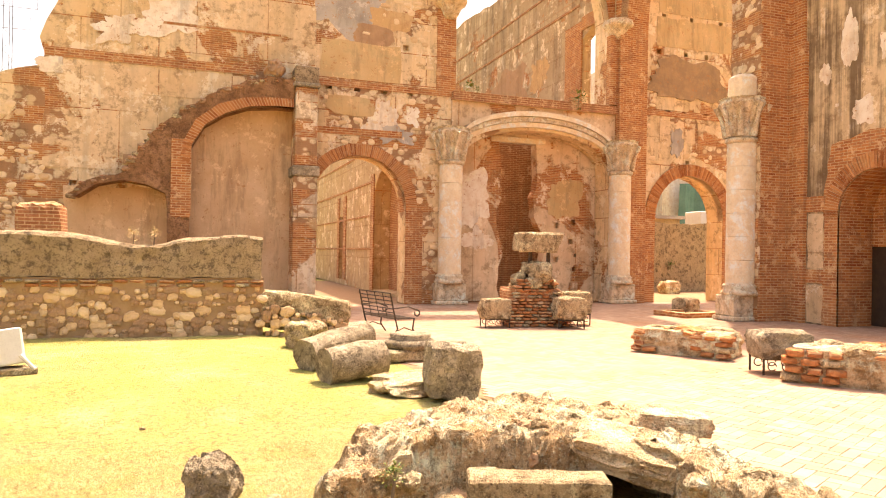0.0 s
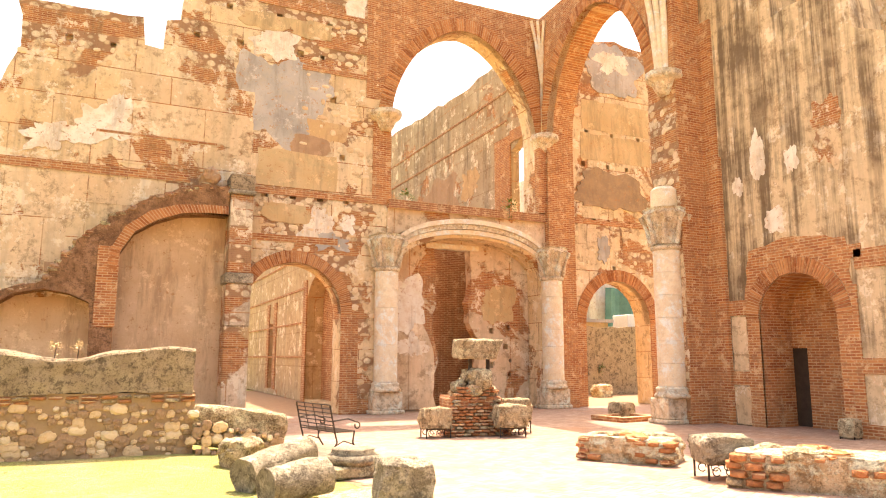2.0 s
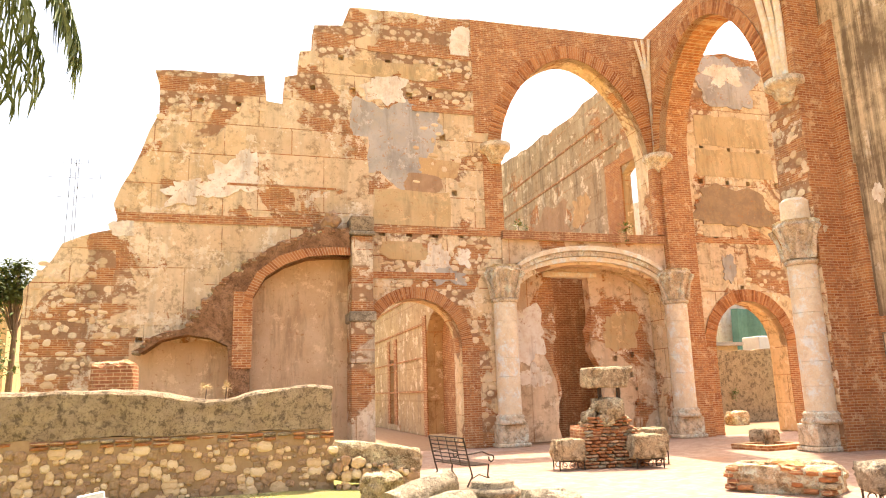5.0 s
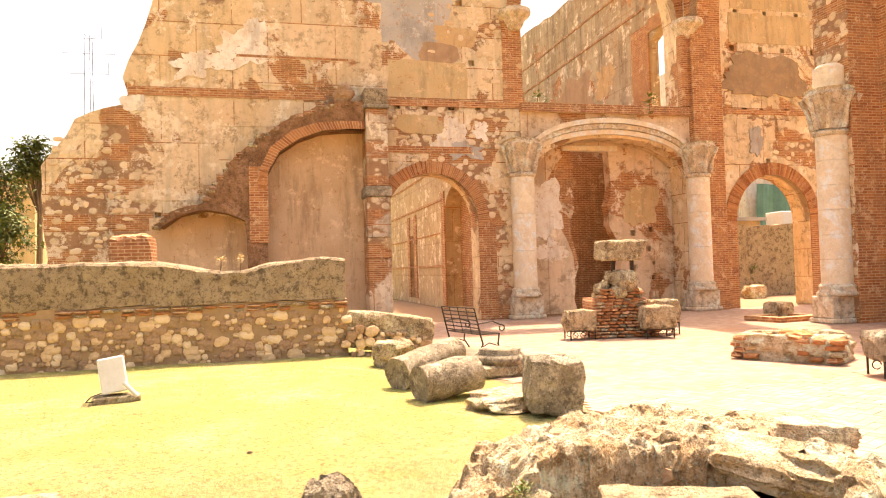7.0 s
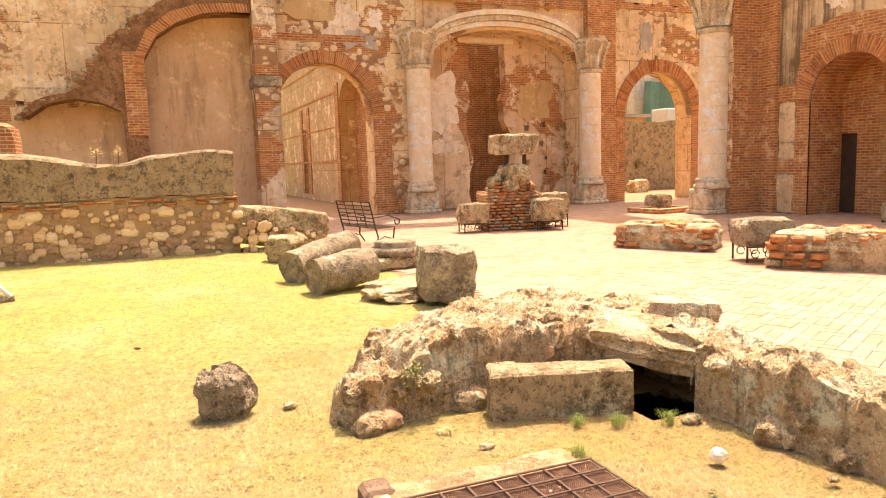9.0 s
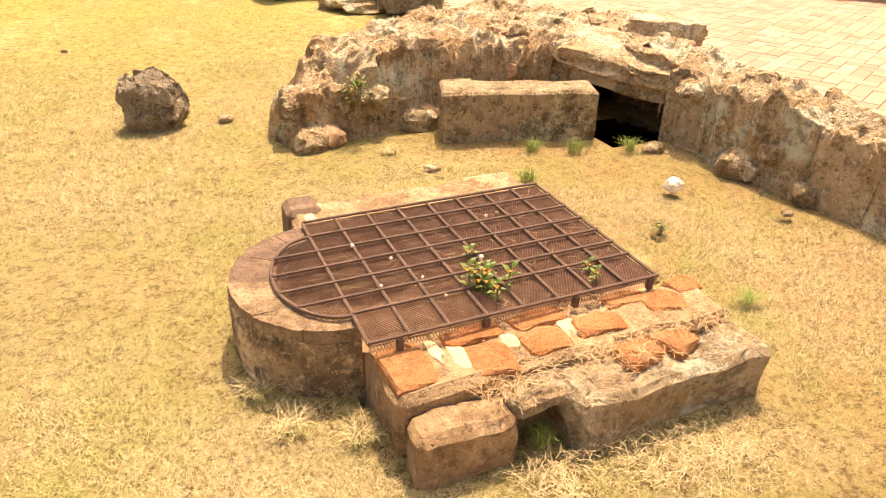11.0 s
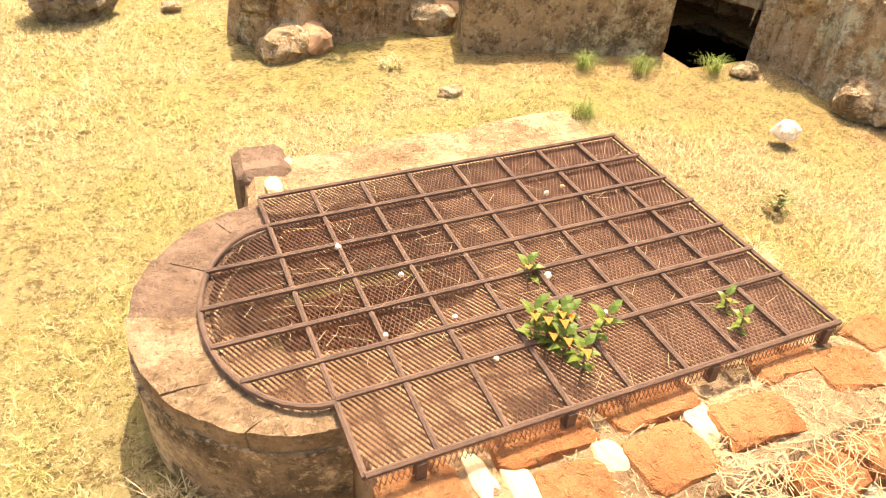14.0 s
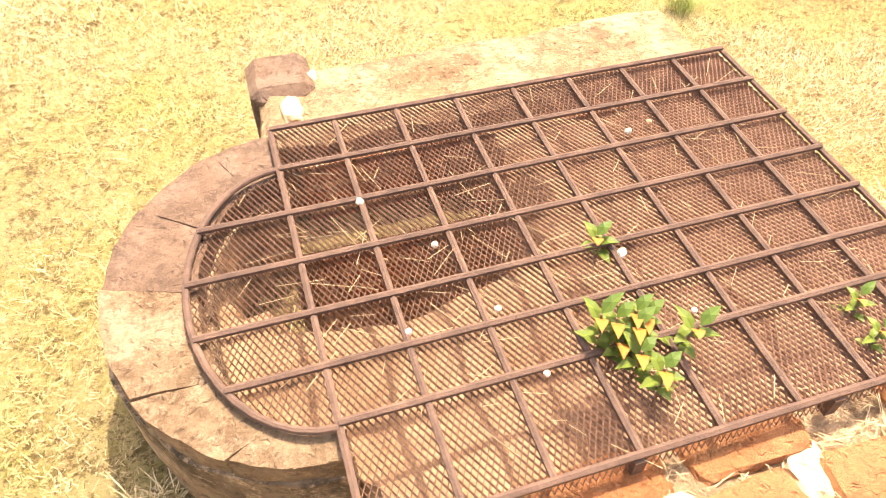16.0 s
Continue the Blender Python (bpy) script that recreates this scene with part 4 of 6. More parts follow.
tagged(mesh_object("boulder", rock((0.6, 0.6, 0.62), 8, 0.2, 0.25, 4, pose(3.75, 24.6, 7.98)), BROWN_PATCH), "dark eroded lump of masonry on the buttress", "rock")

# ---- low lawn wall ----
LY = 16.0
to_l = place("y", LY)
low = empty("lawn_wall", "long low ruined wall, mossy render over rubble and brick", "wall")
low["kind"] = "structure"
TOP = [(-9.5, 2.15), (-6.0, 2.17), (-2.6, 2.18), (-1.2, 2.17), (-0.6, 2.1), (0.0, 1.96), (0.7, 1.94), (1.2, 2.1), (2.2, 2.18), (2.72, 2.14)]
bm = bmesh.new()
rings = []
for k in range(124):
    x = -9.5 + 12.24 * k / 123
    t = float(np.interp(x, [p[0] for p in TOP], [p[1] for p in TOP]))
    cut = [(0.0, 1.28 + (t - 0.05 - 1.28) * q / 8) for q in range(9)] + [(0.06, t), (0.25, t + 0.03), (0.45, t + 0.02), (0.64, t), (0.7, t - 0.06), (0.7, 1.28)]
    rings.append([bm.verts.new((x, LY + d, z)) for d, z in cut])
for a, b in zip(rings, rings[1:]):
    for k in range(len(a) - 1):
        bm.faces.new((a[k], b[k], b[k + 1], a[k + 1]))
bm.faces.new(rings[0])
bm.faces.new(rings[-1][::-1])
for v in bm.verts:
    v.co += noise.noise_vector(v.co * 1.5) * 0.05 + noise.noise_vector(v.co * 6) * 0.03
part("render_coat", bm, RENDER_OLD, low, "grey-brown pitted render")
part("core", boxes(((-9.5, LY + 0.04, -0.1), (2.78, LY + 0.7, 1.29))), RUBBLE_MORTAR, low)
rnd = random.Random(17)
x = -9.5
while x < 2.6:
    w = rnd.uniform(0.22, 0.34)
    for z in (1.13, 1.215):
        if rnd.random() < 0.8:
            part("brick", rock((w, 0.3, 0.075), x * 3 + z, 0.9, 0.06, 2, pose(x + w / 2, LY + 0.12 + rnd.uniform(-0.03, 0.03), z, 0, rnd.uniform(-3, 3), 0)),
                 rnd.choice((BRICK_FLAT, BRICK_FLAT, BRICK_DARK, CORAL)), low)
    x += w + 0.02
part("end_step", rock((2.1, 0.9, 0.85), 3, 0.75, 0.08, 4, pose(3.7, LY + 0.4, 0.5, 0, 8, 0)), CORAL, low, "crumbling lower end of the wall")
rnd = random.Random(21)
protos = []
for k in range(6):
    me_ob = part("rubble_stone", rock((1, 0.5, 1), k, 0.3, 0.2, 3), (FACING_C, FACING_B, RUBBLE_MORTAR, BROWN_PATCH, FACING_C, BROWN_PATCH)[k], low)
    protos.append(me_ob)
count = 0
x = -9.3
spots = []
for r in range(8):
    x = -4.6 + rnd.uniform(0, 0.3)
    while x < 2.7 or (r < 5 and x < 4.4):
        w = rnd.choice((0.08, 0.1, 0.12, 0.16, 0.2, 0.3))
        (x < 2.7 or r < 5 - (x - 2.7) * 1.5) and rnd.random() < 0.8 and spots.append((x + w / 2, 0.07 + r * 0.135 + rnd.uniform(-0.04, 0.04), w, min(0.2, w * rnd.uniform(0.65, 1.1))))
        x += w + 0.015
for k, (x, z, w, h) in enumerate(spots):
    p = protos[k % 6]
    if k < 6:
        o = p
    else:
        o = new("rubble_stone", p.data)
        o.parent = low
    o.matrix_basis = pose(x, LY + (0.045 if x < 2.7 else -0.1), z, 0, rnd.uniform(-8, 8), 0) @ Matrix.Diagonal((w * 1.05, 0.22, h * 1.08, 1))
stub = tagged(mesh_object("wall_stub", rock((0.95, 0.9, 2.85), 6, 0.9, 0.035, 4, pose(-1.95, 18.6, 1.45)), BRICK_DARK), "broken stub of a brick wall behind the lawn wall", "wall stub")

# rubble stones showing in bands of the facade
rnd = random.Random(77)
kinds = [part("facing_stone", rock((1, 0.4, 1), k + 90, 0.5, 0.16, 2), m, facade) for k, m in enumerate((FACING_A, FACING_B, FACING_A, FACING_C))]
zones = [(5.2, 9.8, 5.4, 7.5, 40), (7.0, 9.4, 9.6, 14.8, 44), (18.4, 19.3, 4.5, 11.0, 30), (-5.4, -3.0, 2.8, 6.8, 40), (5.3, 9.6, 6.45, 6.75, 16), (5.3, 8.2, 5.75, 5.95, 9), (8.8, 10.0, 1.0, 5.2, 34), (-5.5, -3.2, 1.6, 6.4, 46), (7.4, 9.3, 13.1, 13.45, 10), (7.3, 9.3, 14.2, 14.6, 10),
         (8.2, 9.6, 10.9, 11.3, 9), (8.0, 9.3, 9.5, 9.8, 6), (18.4, 19.4, 4.2, 7.2, 16), (19.6, 23.8, 6.0, 6.3, 12), (18.5, 19.4, 11.8, 14.2, 14), (9.4, 10.3, 11.2, 12.6, 9),
         (-2.2, 3.0, 11.6, 12.2, 18), (-1.8, 3.0, 7.95, 8.2, 12), (9.0, 10.2, 12.8, 15.5, 0), (8.8, 10.2, 6.1, 7.4, 12), (22.9, 24.2, 1.0, 5.0, 10), (9.0, 10.0, 8.2, 9.5, 5)]
taken, first = [], True
for x0, x1, z0, z1, n in zones:
    for k in range(n):
        x, z = rnd.uniform(x0, x1), rnd.uniform(z0, z1)
        w, h = rnd.uniform(0.12, 0.36), rnd.uniform(0.10, 0.23)
        if any(abs(x - a) < (w + c) / 2 and abs(z - b) < (h + d) / 2 for a, b, c, d in taken):
            continue
        i = len(taken)
        taken.append((x, z, w, h))
        o = kinds[i] if i < 4 else new("facing_stone", kinds[i % 4].data)
        o.parent = facade
        o.matrix_basis = pose(x, FA - 0.005, z, 0, rnd.uniform(-12, 12), 0) @ Matrix.Diagonal((w, 0.14, h, 1))

# stones showing in the brick pier of the crossing
stones = [part("facing_stone", rock((0.4, 1, 1), k + 190, 0.5, 0.16, 2), m, side) for k, m in enumerate((FACING_A, FACING_B, FACING_C))]
for k in range(60):
    o = stones[k] if k < 3 else new("facing_stone", stones[k % 3].data)
    o.parent = side
    o.matrix_basis = pose(17.34, rnd.uniform(17.3, 18.4), rnd.uniform(0.8, 10.4), rnd.uniform(-12, 12), 0, 0) @ Matrix.Diagonal((0.14, rnd.uniform(0.14, 0.36), rnd.uniform(0.1, 0.26), 1))

# ---- near ruin beside the court ----
RUIN = [((2.45, 5.45, 0.36, 0.28), (3.1, 5.85, 0.5, 0.55)), ((3.1, 5.85, 0.5, 0.55), (4.2, 6.1, 0.54, 0.85)), ((4.2, 6.1, 0.54, 0.85), (5.35, 5.85, 0.50, 0.42)),
        ((4.3, 5.5, 0.5, 0.45), (4.75, 5.05, 0.50, 0.30)), ((4.75, 5.05, 0.5, 0.28), (4.92, 4.2, 0.46, 0.27)), ((4.92, 4.2, 0.46, 0.27), (5.0, 3.2, 0.45, 0.26)),
        ((5.0, 3.2, 0.45, 0.26), (5.25, 0.6, 0.42, 0.3))]


def ruin_height(x, y):
    best = -0.3
    p3 = Vector((x, y, 0))
    wob = 0.10 * noise.noise(p3 * 2.3) + 0.07 * noise.noise(p3 * 6.1) + 0.03 * noise.noise(p3 * 14)
    for (ax, ay, ah, ar), (bx, by, bh, br) in RUIN:
        dx, dy = bx - ax, by - ay
        f = max(0, min(1, ((x - ax) * dx + (y - ay) * dy) / (dx * dx + dy * dy)))
        d = math.hypot(x - ax - f * dx, y - ay - f * dy)
        r, h = ar + (br - ar) * f, ah + (bh - ah) * f
        s = (r + wob * (0.4 if by < 5 else 1) - d) / (0.08 if by < 5 else 0.13)
        s = max(0, min(1, s))
        s = s * s * (3 - 2 * s)
        top = h + 0.10 * noise.noise(p3 * 1.7) + 0.07 * noise.noise(p3 * 5 + Vector((0, 0, 3))) + 0.05 * noise.noise(p3 * 11) + 0.02 * noise.noise(p3 * 25) - 0.03
        best = max(best, -0.2 + s * (top + 0.2))
    # dark hollow under the end of the retaining wall
    q = math.hypot((x - 4.49) / 0.19, (y - 4.80) / 0.25)
    if q < 1:
        best = min(best, -0.35)
    return best


bm = bmesh.new()
step = 0.024
nx, ny = int((6.1 - 1.9) / step), int((7.3 - 0.6) / step)
grid = [[bm.verts.new((1.9 + i * step, 0.6 + j * step, ruin_height(1.9 + i * step, 0.6 + j * step))) for i in range(nx)] for j in range(ny)]
for j in range(ny - 1):
    for i in range(nx - 1):
        q = (grid[j][i], grid[j][i + 1], grid[j + 1][i + 1], grid[j + 1][i])
        hx, hy = (q[0].co.x + q[2].co.x) / 2, (q[0].co.y + q[2].co.y) / 2
        if min(v.co.z for v in q) < 0.1 and math.hypot((hx - 4.54) / 0.24, (hy - 4.86) / 0.30) < 1.1:
            continue
        if max(v.co.z for v in q) > -0.19:
            bm.faces.new(q)
bmesh.ops.delete(bm, geom=[v for v in bm.verts if not v.link_faces], context="VERTS")
for v in bm.verts:
    v.co += Vector((noise.noise(v.co * 7), noise.noise(v.co * 7 + Vector((9, 0, 0))), 0)) * 0.035 + noise.noise_vector(v.co * 18) * 0.02 + noise.noise_vector(v.co * 41) * 0.009
ruin = tagged(mesh_object("ruined_foundation", bm, PALE_CORAL, smooth=False), "low crumbling rubble foundation of coral stone and mortar", "ruin", kind="structure")
rnd = random.Random(5)
for k in range(190):
    a, b = rnd.choice(RUIN[:4] + RUIN[:4] + RUIN)
    f = rnd.random()
    r = a[3] + (b[3] - a[3]) * f
    ang = rnd.uniform(0, 2 * math.pi)
    x, y = a[0] + (b[0] - a[0]) * f + r * math.cos(ang) * 0.95, a[1] + (b[1] - a[1]) * f + r * math.sin(ang) * 0.95
    z = max(0.02, ruin_height(x, y)) * rnd.uniform(0.35, 1.0)
    s = rnd.uniform(0.05, 0.22)
    if math.hypot(x - 4.45, y - 4.8) < 0.42:
        continue
    part("rubble_stone", rock((s * 1.4, s * 1.1, s * 0.9), k, 0.4, 0.2, 3, pose(x, y, z, rnd.uniform(-20, 20), rnd.uniform(-20, 20), rnd.uniform(0, 180))),
         rnd.choice((PALE_CORAL, CORAL, CORAL, PALE_CORAL, BROWN_PATCH)), ruin)
part("lintel_stone", rock((0.95, 0.68, 0.24), 31, 0.6, 0.12, 4, pose(4.66, 5.02, 0.37, 6, 10, -42)), PALE_CORAL, ruin, "slab leaning over the dark hollow")
part("rubble_stone", rock((0.5, 0.5, 0.2), 77, 0.5, 0.16, 4, pose(4.83, 4.93, 0.39, 0, 8, 20)), PALE_CORAL, ruin)
part("cap_stone", rock((0.75, 0.5, 0.2), 12, 0.75, 0.07, 4, pose(5.45, 5.72, 0.42, 0, 4, -15)), PALE_CORAL, ruin)

blk = empty("cut_stone_block", "squared limestone block with a notched face before the ruin", "stone block", at=(3.77, 4.93, 0), rz=-19.5)
for x0, x1, d in ((-0.52, -0.29, 0.0), (-0.33, 0.50, 0.025)):
    bm = boxes(((x0, -0.14 + d, -0.05), (x1, 0.16, 0.315 - d * 0.3)), bevel=0.018)
    bmesh.ops.subdivide_edges(bm, edges=bm.edges, cuts=3, use_grid_fill=True)
    roughen(bm, 0.012, 5, x0)
    part("block", bm, CORAL, blk)

tagged(mesh_object("pitted_boulder", rock((0.40, 0.36, 0.42), 17, 0.2, 0.2, 5, pose(1.54, 5.98, 0.12)), GREY_CORAL), "dark pitted coral boulder on the lawn", "rock")
tagged(mesh_object("white_stone", rock((0.10, 0.09, 0.08), 4, 0.3, 0.15, 3, pose(4.13, 3.77, 0.03)), WHITE_PATCH), "small whitish stone on dry soil", "stone")

# ---- fragments on the edge of the lawn ----
def drum_fragment(x, y, z, length, r, rz, tilt, seed, label):
    bm = bmesh.new()
    bmesh.ops.create_cone(bm, cap_ends=True, segments=28, radius1=r, radius2=r * 0.93, depth=length)
    bmesh.ops.subdivide_edges(bm, edges=[e for e in bm.edges if abs(e.verts[0].co.z - e.verts[1].co.z) > 0.1], cuts=9)
    roughen(bm, 0.045, 2.2, seed)
    bmesh.ops.transform(bm, matrix=pose(x, y, z, 0, 90 + tilt, rz), verts=bm.verts)
    return tagged(mesh_object("column_drum", bm, GREY_CORAL), label, "column fragment", "fallen column drums")


drum_fragment(3.62, 11.9, 0.36, 1.4, 0.27, 32, -10, 1, "long fallen column drum of dark weathered stone")
drum_fragment(3.62, 10.6, 0.28, 0.95, 0.27, 16, -6, 2, "short fallen column drum of dark weathered stone")
tagged(mesh_object("upright_stone", rock((0.72, 0.55, 0.74), 9, 0.75, 0.09, 4, pose(4.62, 9.1, 0.35, 0, 2, -12)), GREY_CORAL), "upright grey block broken from a pillar", "stone block")
tagged(mesh_object("flat_rubble", rock((1.3, 0.9, 0.32), 13, 0.3, 0.18, 4, pose(4.3, 9.8, 0.06, 0, 0, 20)), PALE_CORAL), "patch of pale rubble under the fragments", "rubble")
mould = empty("moulded_pedestal", "round moulded column base lying by the lawn", "column base", at=(5.05, 12.5, 0))
part("plinth", boxes(((-0.5, -0.45, 0), (0.5, 0.45, 0.2)), bevel=0.04), CORAL, mould)
part("torus", lathe(bmesh.new(), [(0.45, 0.2), (0.5, 0.27), (0.45, 0.34), (0.36, 0.37), (0.38, 0.44), (0.3, 0.46)], (0, 0, 0)), GREY_CORAL, mould, smooth=True)
tagged(mesh_object("loose_stone", rock((0.8, 0.6, 0.55), 23, 0.5, 0.15, 4, pose(3.45, 14.2, 0.25, 0, 0, 15)), CORAL), "loose coral stone by the end of the lawn wall", "stone")

# ---- floodlight on the lawn ----
flood = empty("floodlight", "white box floodlight on a bracket over a stone slab", "floodlight", at=(-1.1, 12.1, 0.08), rz=10)
flood.scale = (0.68, 0.68, 0.68)
part("slab", boxes(((-0.48, -0.3, -0.08), (0.48, 0.3, 0.07)), bevel=0.03), CORAL, flood)
part("housing", box(bmesh.new(), (-0.27, -0.2, 0.12), (0.27, 0.25, 0.9), 0.03, pose(0, 0, 0, -8, -8, 0)), WHITE_PAINT, flood, "white enamel housing")
part("bracket", tube([(0.15, -0.24, 0.36), (0.42, -0.27, 0.05)], 0.045, 6), WHITE_PAINT, flood)
part("cable", tube([(-0.3, -0.1, 0.15), (-0.5, -0.2, 0.1), (-0.6, -0.25, 0.0), (-0.45, -0.35, 0.02)], 0.012, 5), BLACK_IRON, flood)
tagged(mesh_object("stone_slab", box(bmesh.new(), (-1.5, 6.8, -0.1), (-0.55, 7.15, 0.12), 0.04), CORAL), "flat stone slab lying on the lawn", "stone slab")

# ---- iron bench ----
bench = empty("iron_bench", "wrought iron slatted bench facing the altar", "bench", at=(5.57, 16.05, 0), rz=104)
for sx in (-0.75, 0.75):
    pts = [(sx, 0.30, 0.0), (sx, 0.16, 0.22), (sx, 0.22, 0.42), (sx, 0.36, 1.0)]
    part("leg", tube(pts, 0.02), BLACK_IRON, bench)
    pts = [(sx, -0.36, 0.0), (sx, -0.22, 0.2), (sx, -0.26, 0.44)]
    part("leg", tube(pts, 0.02), BLACK_IRON, bench)
    pts = [(sx, 0.3, 0.66), (sx, -0.1, 0.7), (sx, -0.3, 0.62)] + [(sx, -0.33 + 0.07 * math.cos(a), 0.55 + 0.07 * math.sin(a)) for a in (1.6, 2.6, 3.6, 4.6, 5.6, 6.8)]
    part("armrest", tube(pts, 0.016), BLACK_IRON, bench)
    part("stretcher", tube([(sx, -0.28, 0.14), (sx, 0, 0.24), (sx, 0.22, 0.14)], 0.012), BLACK_IRON, bench)
for k in range(8):
    y = -0.26 + k * 0.068
    part("seat_slat", tube([(-0.76, y, 0.43), (0.76, y, 0.43)], 0.013), BLACK_IRON, bench)
for k in range(7):
    f = k / 6
    part("back_slat", tube([(-0.76, 0.23 + 0.13 * f, 0.48 + 0.52 * f), (0.76, 0.23 + 0.13 * f, 0.48 + 0.52 * f)], 0.013), BLACK_IRON, bench)
for x in (-0.38, 0, 0.38):
    part("brace", tube([(x, -0.26, 0.42), (x, 0.22, 0.42), (x, 0.36, 1.0)], 0.011), BLACK_IRON, bench)

# ---- altar of rubble with a capital stone ----
altar = empty("rubble_altar", "stepped brick and rubble pedestal carrying carved stones", "pedestal", at=(10.0, 17.6, 0), rz=-8)
altar.scale = (0.8, 0.88, 0.96)
rnd = random.Random(8)
part("brick_core", rock((1.9, 1.3, 1.1), 2, 0.85, 0.05, 4, pose(0, 0.1, 0.5)), BRICK_DARK, altar, "red brick core")
for r in range(15):
    z = 0.05 + 0.086 * r
    w = 2.2 - 0.9 * (r / 14) ** 1.6
    n = int(w / 0.25)
    for k in range(n):
        if r > 8 and rnd.random() < 0.15:
            continue
        x = -w / 2 + (k + 0.5 + 0.3 * (r % 2) - 0.15) * w / n
        part("brick", rock((w / n * 0.96, 0.42, 0.082), k + r * 9.3, 0.88, 0.06, 2, pose(x, -0.64 + 0.022 * r + rnd.uniform(-0.03, 0.03), z, 0, rnd.uniform(-3, 3), rnd.uniform(-5, 5))),
             rnd.choice((BRICK_FLAT, BRICK_DARK, BRICK_FLAT, CORAL)), altar)
for k in range(44):
    a = rnd.uniform(0, 2 * math.pi)
    z = rnd.uniform(1.05, 1.65)
    rr = (1.95 - z) * 0.75
    s = rnd.uniform(0.22, 0.45)
    part("rubble_stone", rock((s * 1.4, s, s * 0.8), k + 40, 0.35, 0.2, 3, pose(rr * math.cos(a), rr * math.sin(a) * 0.7, z, 0, 0, rnd.uniform(0, 90))), CORAL, altar)
part("round_stone", rock((0.7, 0.6, 0.6), 71, 0.2, 0.12, 4, pose(0.15, -0.45, 1.5)), CORAL, altar)
block = empty("carved_capital", "large carved limestone capital raised on iron legs", "carved stone", at=(10.15, 17.5, 0), rz=-8)
block.scale = (0.82, 0.85, 1)
for x in (-0.3, 0.32):
    part("iron_leg", boxes(((x - 0.05, -0.05, 1.45), (x + 0.05, 0.05, 2.0))), BLACK_IRON, block)
bm = boxes(((-0.8, -0.4, 1.97), (0.75, 0.4, 2.5)), bevel=0.05)
for v in bm.verts:
    if v.co.z < 2.2 and v.co.x > 0:
        v.co.x *= 0.7
bmesh.ops.subdivide_edges(bm, edges=bm.edges, cuts=4, use_grid_fill=True)
roughen(bm, 0.05, 2.4, 3)
part("capital", bm, CORAL, block)


def stand_stone(name, label, at, rz, size, legs, seed, material=CORAL, cuts=4):
    """A stone fragment on a low wrought iron stand."""
    s = empty(name, label, "carved stone", "stones on iron stands", at, rz)
    w, d, h = size
    part("stone", rock((w, d, h), seed, 0.7, 0.09, cuts, pose(0, 0, legs + h / 2 - 0.02)), material, s)
    for x in (-0.4 * w, 0.4 * w):
        for y in (-0.38 * d, 0.38 * d):
            part("stand_leg", tube([(x, y, 0), (x, y, legs + 0.04)], 0.018), BLACK_IRON, s)
    for y in (-0.38 * d, 0.38 * d):
        part("rail", tube([(-0.42 * w, y, legs), (0.42 * w, y, legs)], 0.016), BLACK_IRON, s)
        for k in range(3):
            cx = (-0.25 + 0.25 * k) * w
            part("scroll", tube([(cx + 0.07 * math.cos(a), y, legs * 0.55 + 0.07 * math.sin(a)) for a in [q * 0.7 for q in range(9)]], 0.01, 5), BLACK_IRON, s)
    return s


stand_stone("carved_fragment", "carved limestone fragment on a low iron stand", (8.75, 17.2, 0), -5, (0.8, 0.6, 0.55), 0.22, 51)
stand_stone("carved_fragment", "scroll-carved limestone fragment on a low iron stand", (10.6, 16.65, 0), -10, (0.85, 0.65, 0.62), 0.22, 52)
stand_stone("carved_fragment", "limestone fragment behind the brick pedestal", (11.25, 17.4, 0), -10, (0.8, 0.6, 0.65), 0.3, 53)
stand_stone("eroded_block", "dark eroded stone on a scrolled iron stand", (10.6, 9.6, 0), -20, (0.92, 0.7, 0.48), 0.26, 54, GREY_CORAL)
stand_stone("loose_block", "stone block beside the pier", (17.0, 20.1, 0), 10, (0.7, 0.7, 0.5), 0.05, 55)
stand_stone("urn_base", "small stone baluster beside the niche", (18.1, 12.6, 0), 10, (0.45, 0.45, 0.5), 0.03, 56)


def rubble_block(name, label, at, rz, size, seed):
    """Low remains of a wall: brick core with ragged brick ends and rubble on top."""
    r = empty(name, label, "ruin", "low wall remains", at, rz)
    w, d, h = size
    rn = random.Random(seed)
    part("core", rock((w * 0.97, d * 0.95, h), seed, 0.85, 0.06, 5, pose(0, 0, h / 2 - 0.04)), PALE_CORAL, r, "pale mortar and rubble core")
    n = int(w / 0.27)
    for row_k in range(4):
        for k in range(n):
            if rn.random() < 0.15:
                continue
            x = -w / 2 + (k + 0.5 + 0.25 * (row_k % 2)) * w / n
            if abs(x / w + 0.05) < 0.22 and rn.random() < 0.85:
                continue
            z = 0.02 + row_k * (h - 0.1) / 4
            y0 = -d / 2 + rn.uniform(-0.06, 0.05)
            part("brick", rock((rn.uniform(0.2, 0.28), 0.34, h / 4.6), k * 3.1 + row_k, 0.85, 0.07, 2, pose(x, y0 + 0.15, z + h / 9, 0, rn.uniform(-3, 3), rn.uniform(-6, 6))), rn.choice((BRICK_FLAT, BRICK_FLAT, BRICK_DARK, CORAL)), r)
    for k in range(14):
        s = rn.uniform(0.15, 0.4)
        part("rubble_stone", rock((s * 1.5, s, s * 0.5), seed + k, 0.4, 0.2, 3, pose(rn.uniform(-0.42, 0.42) * w, rn.uniform(-0.4, 0.3) * d, h - 0.06, 0, 0, rn.uniform(0, 180))),
             rn.choice((PALE_CORAL, CORAL, BRICK)), r)
    return r


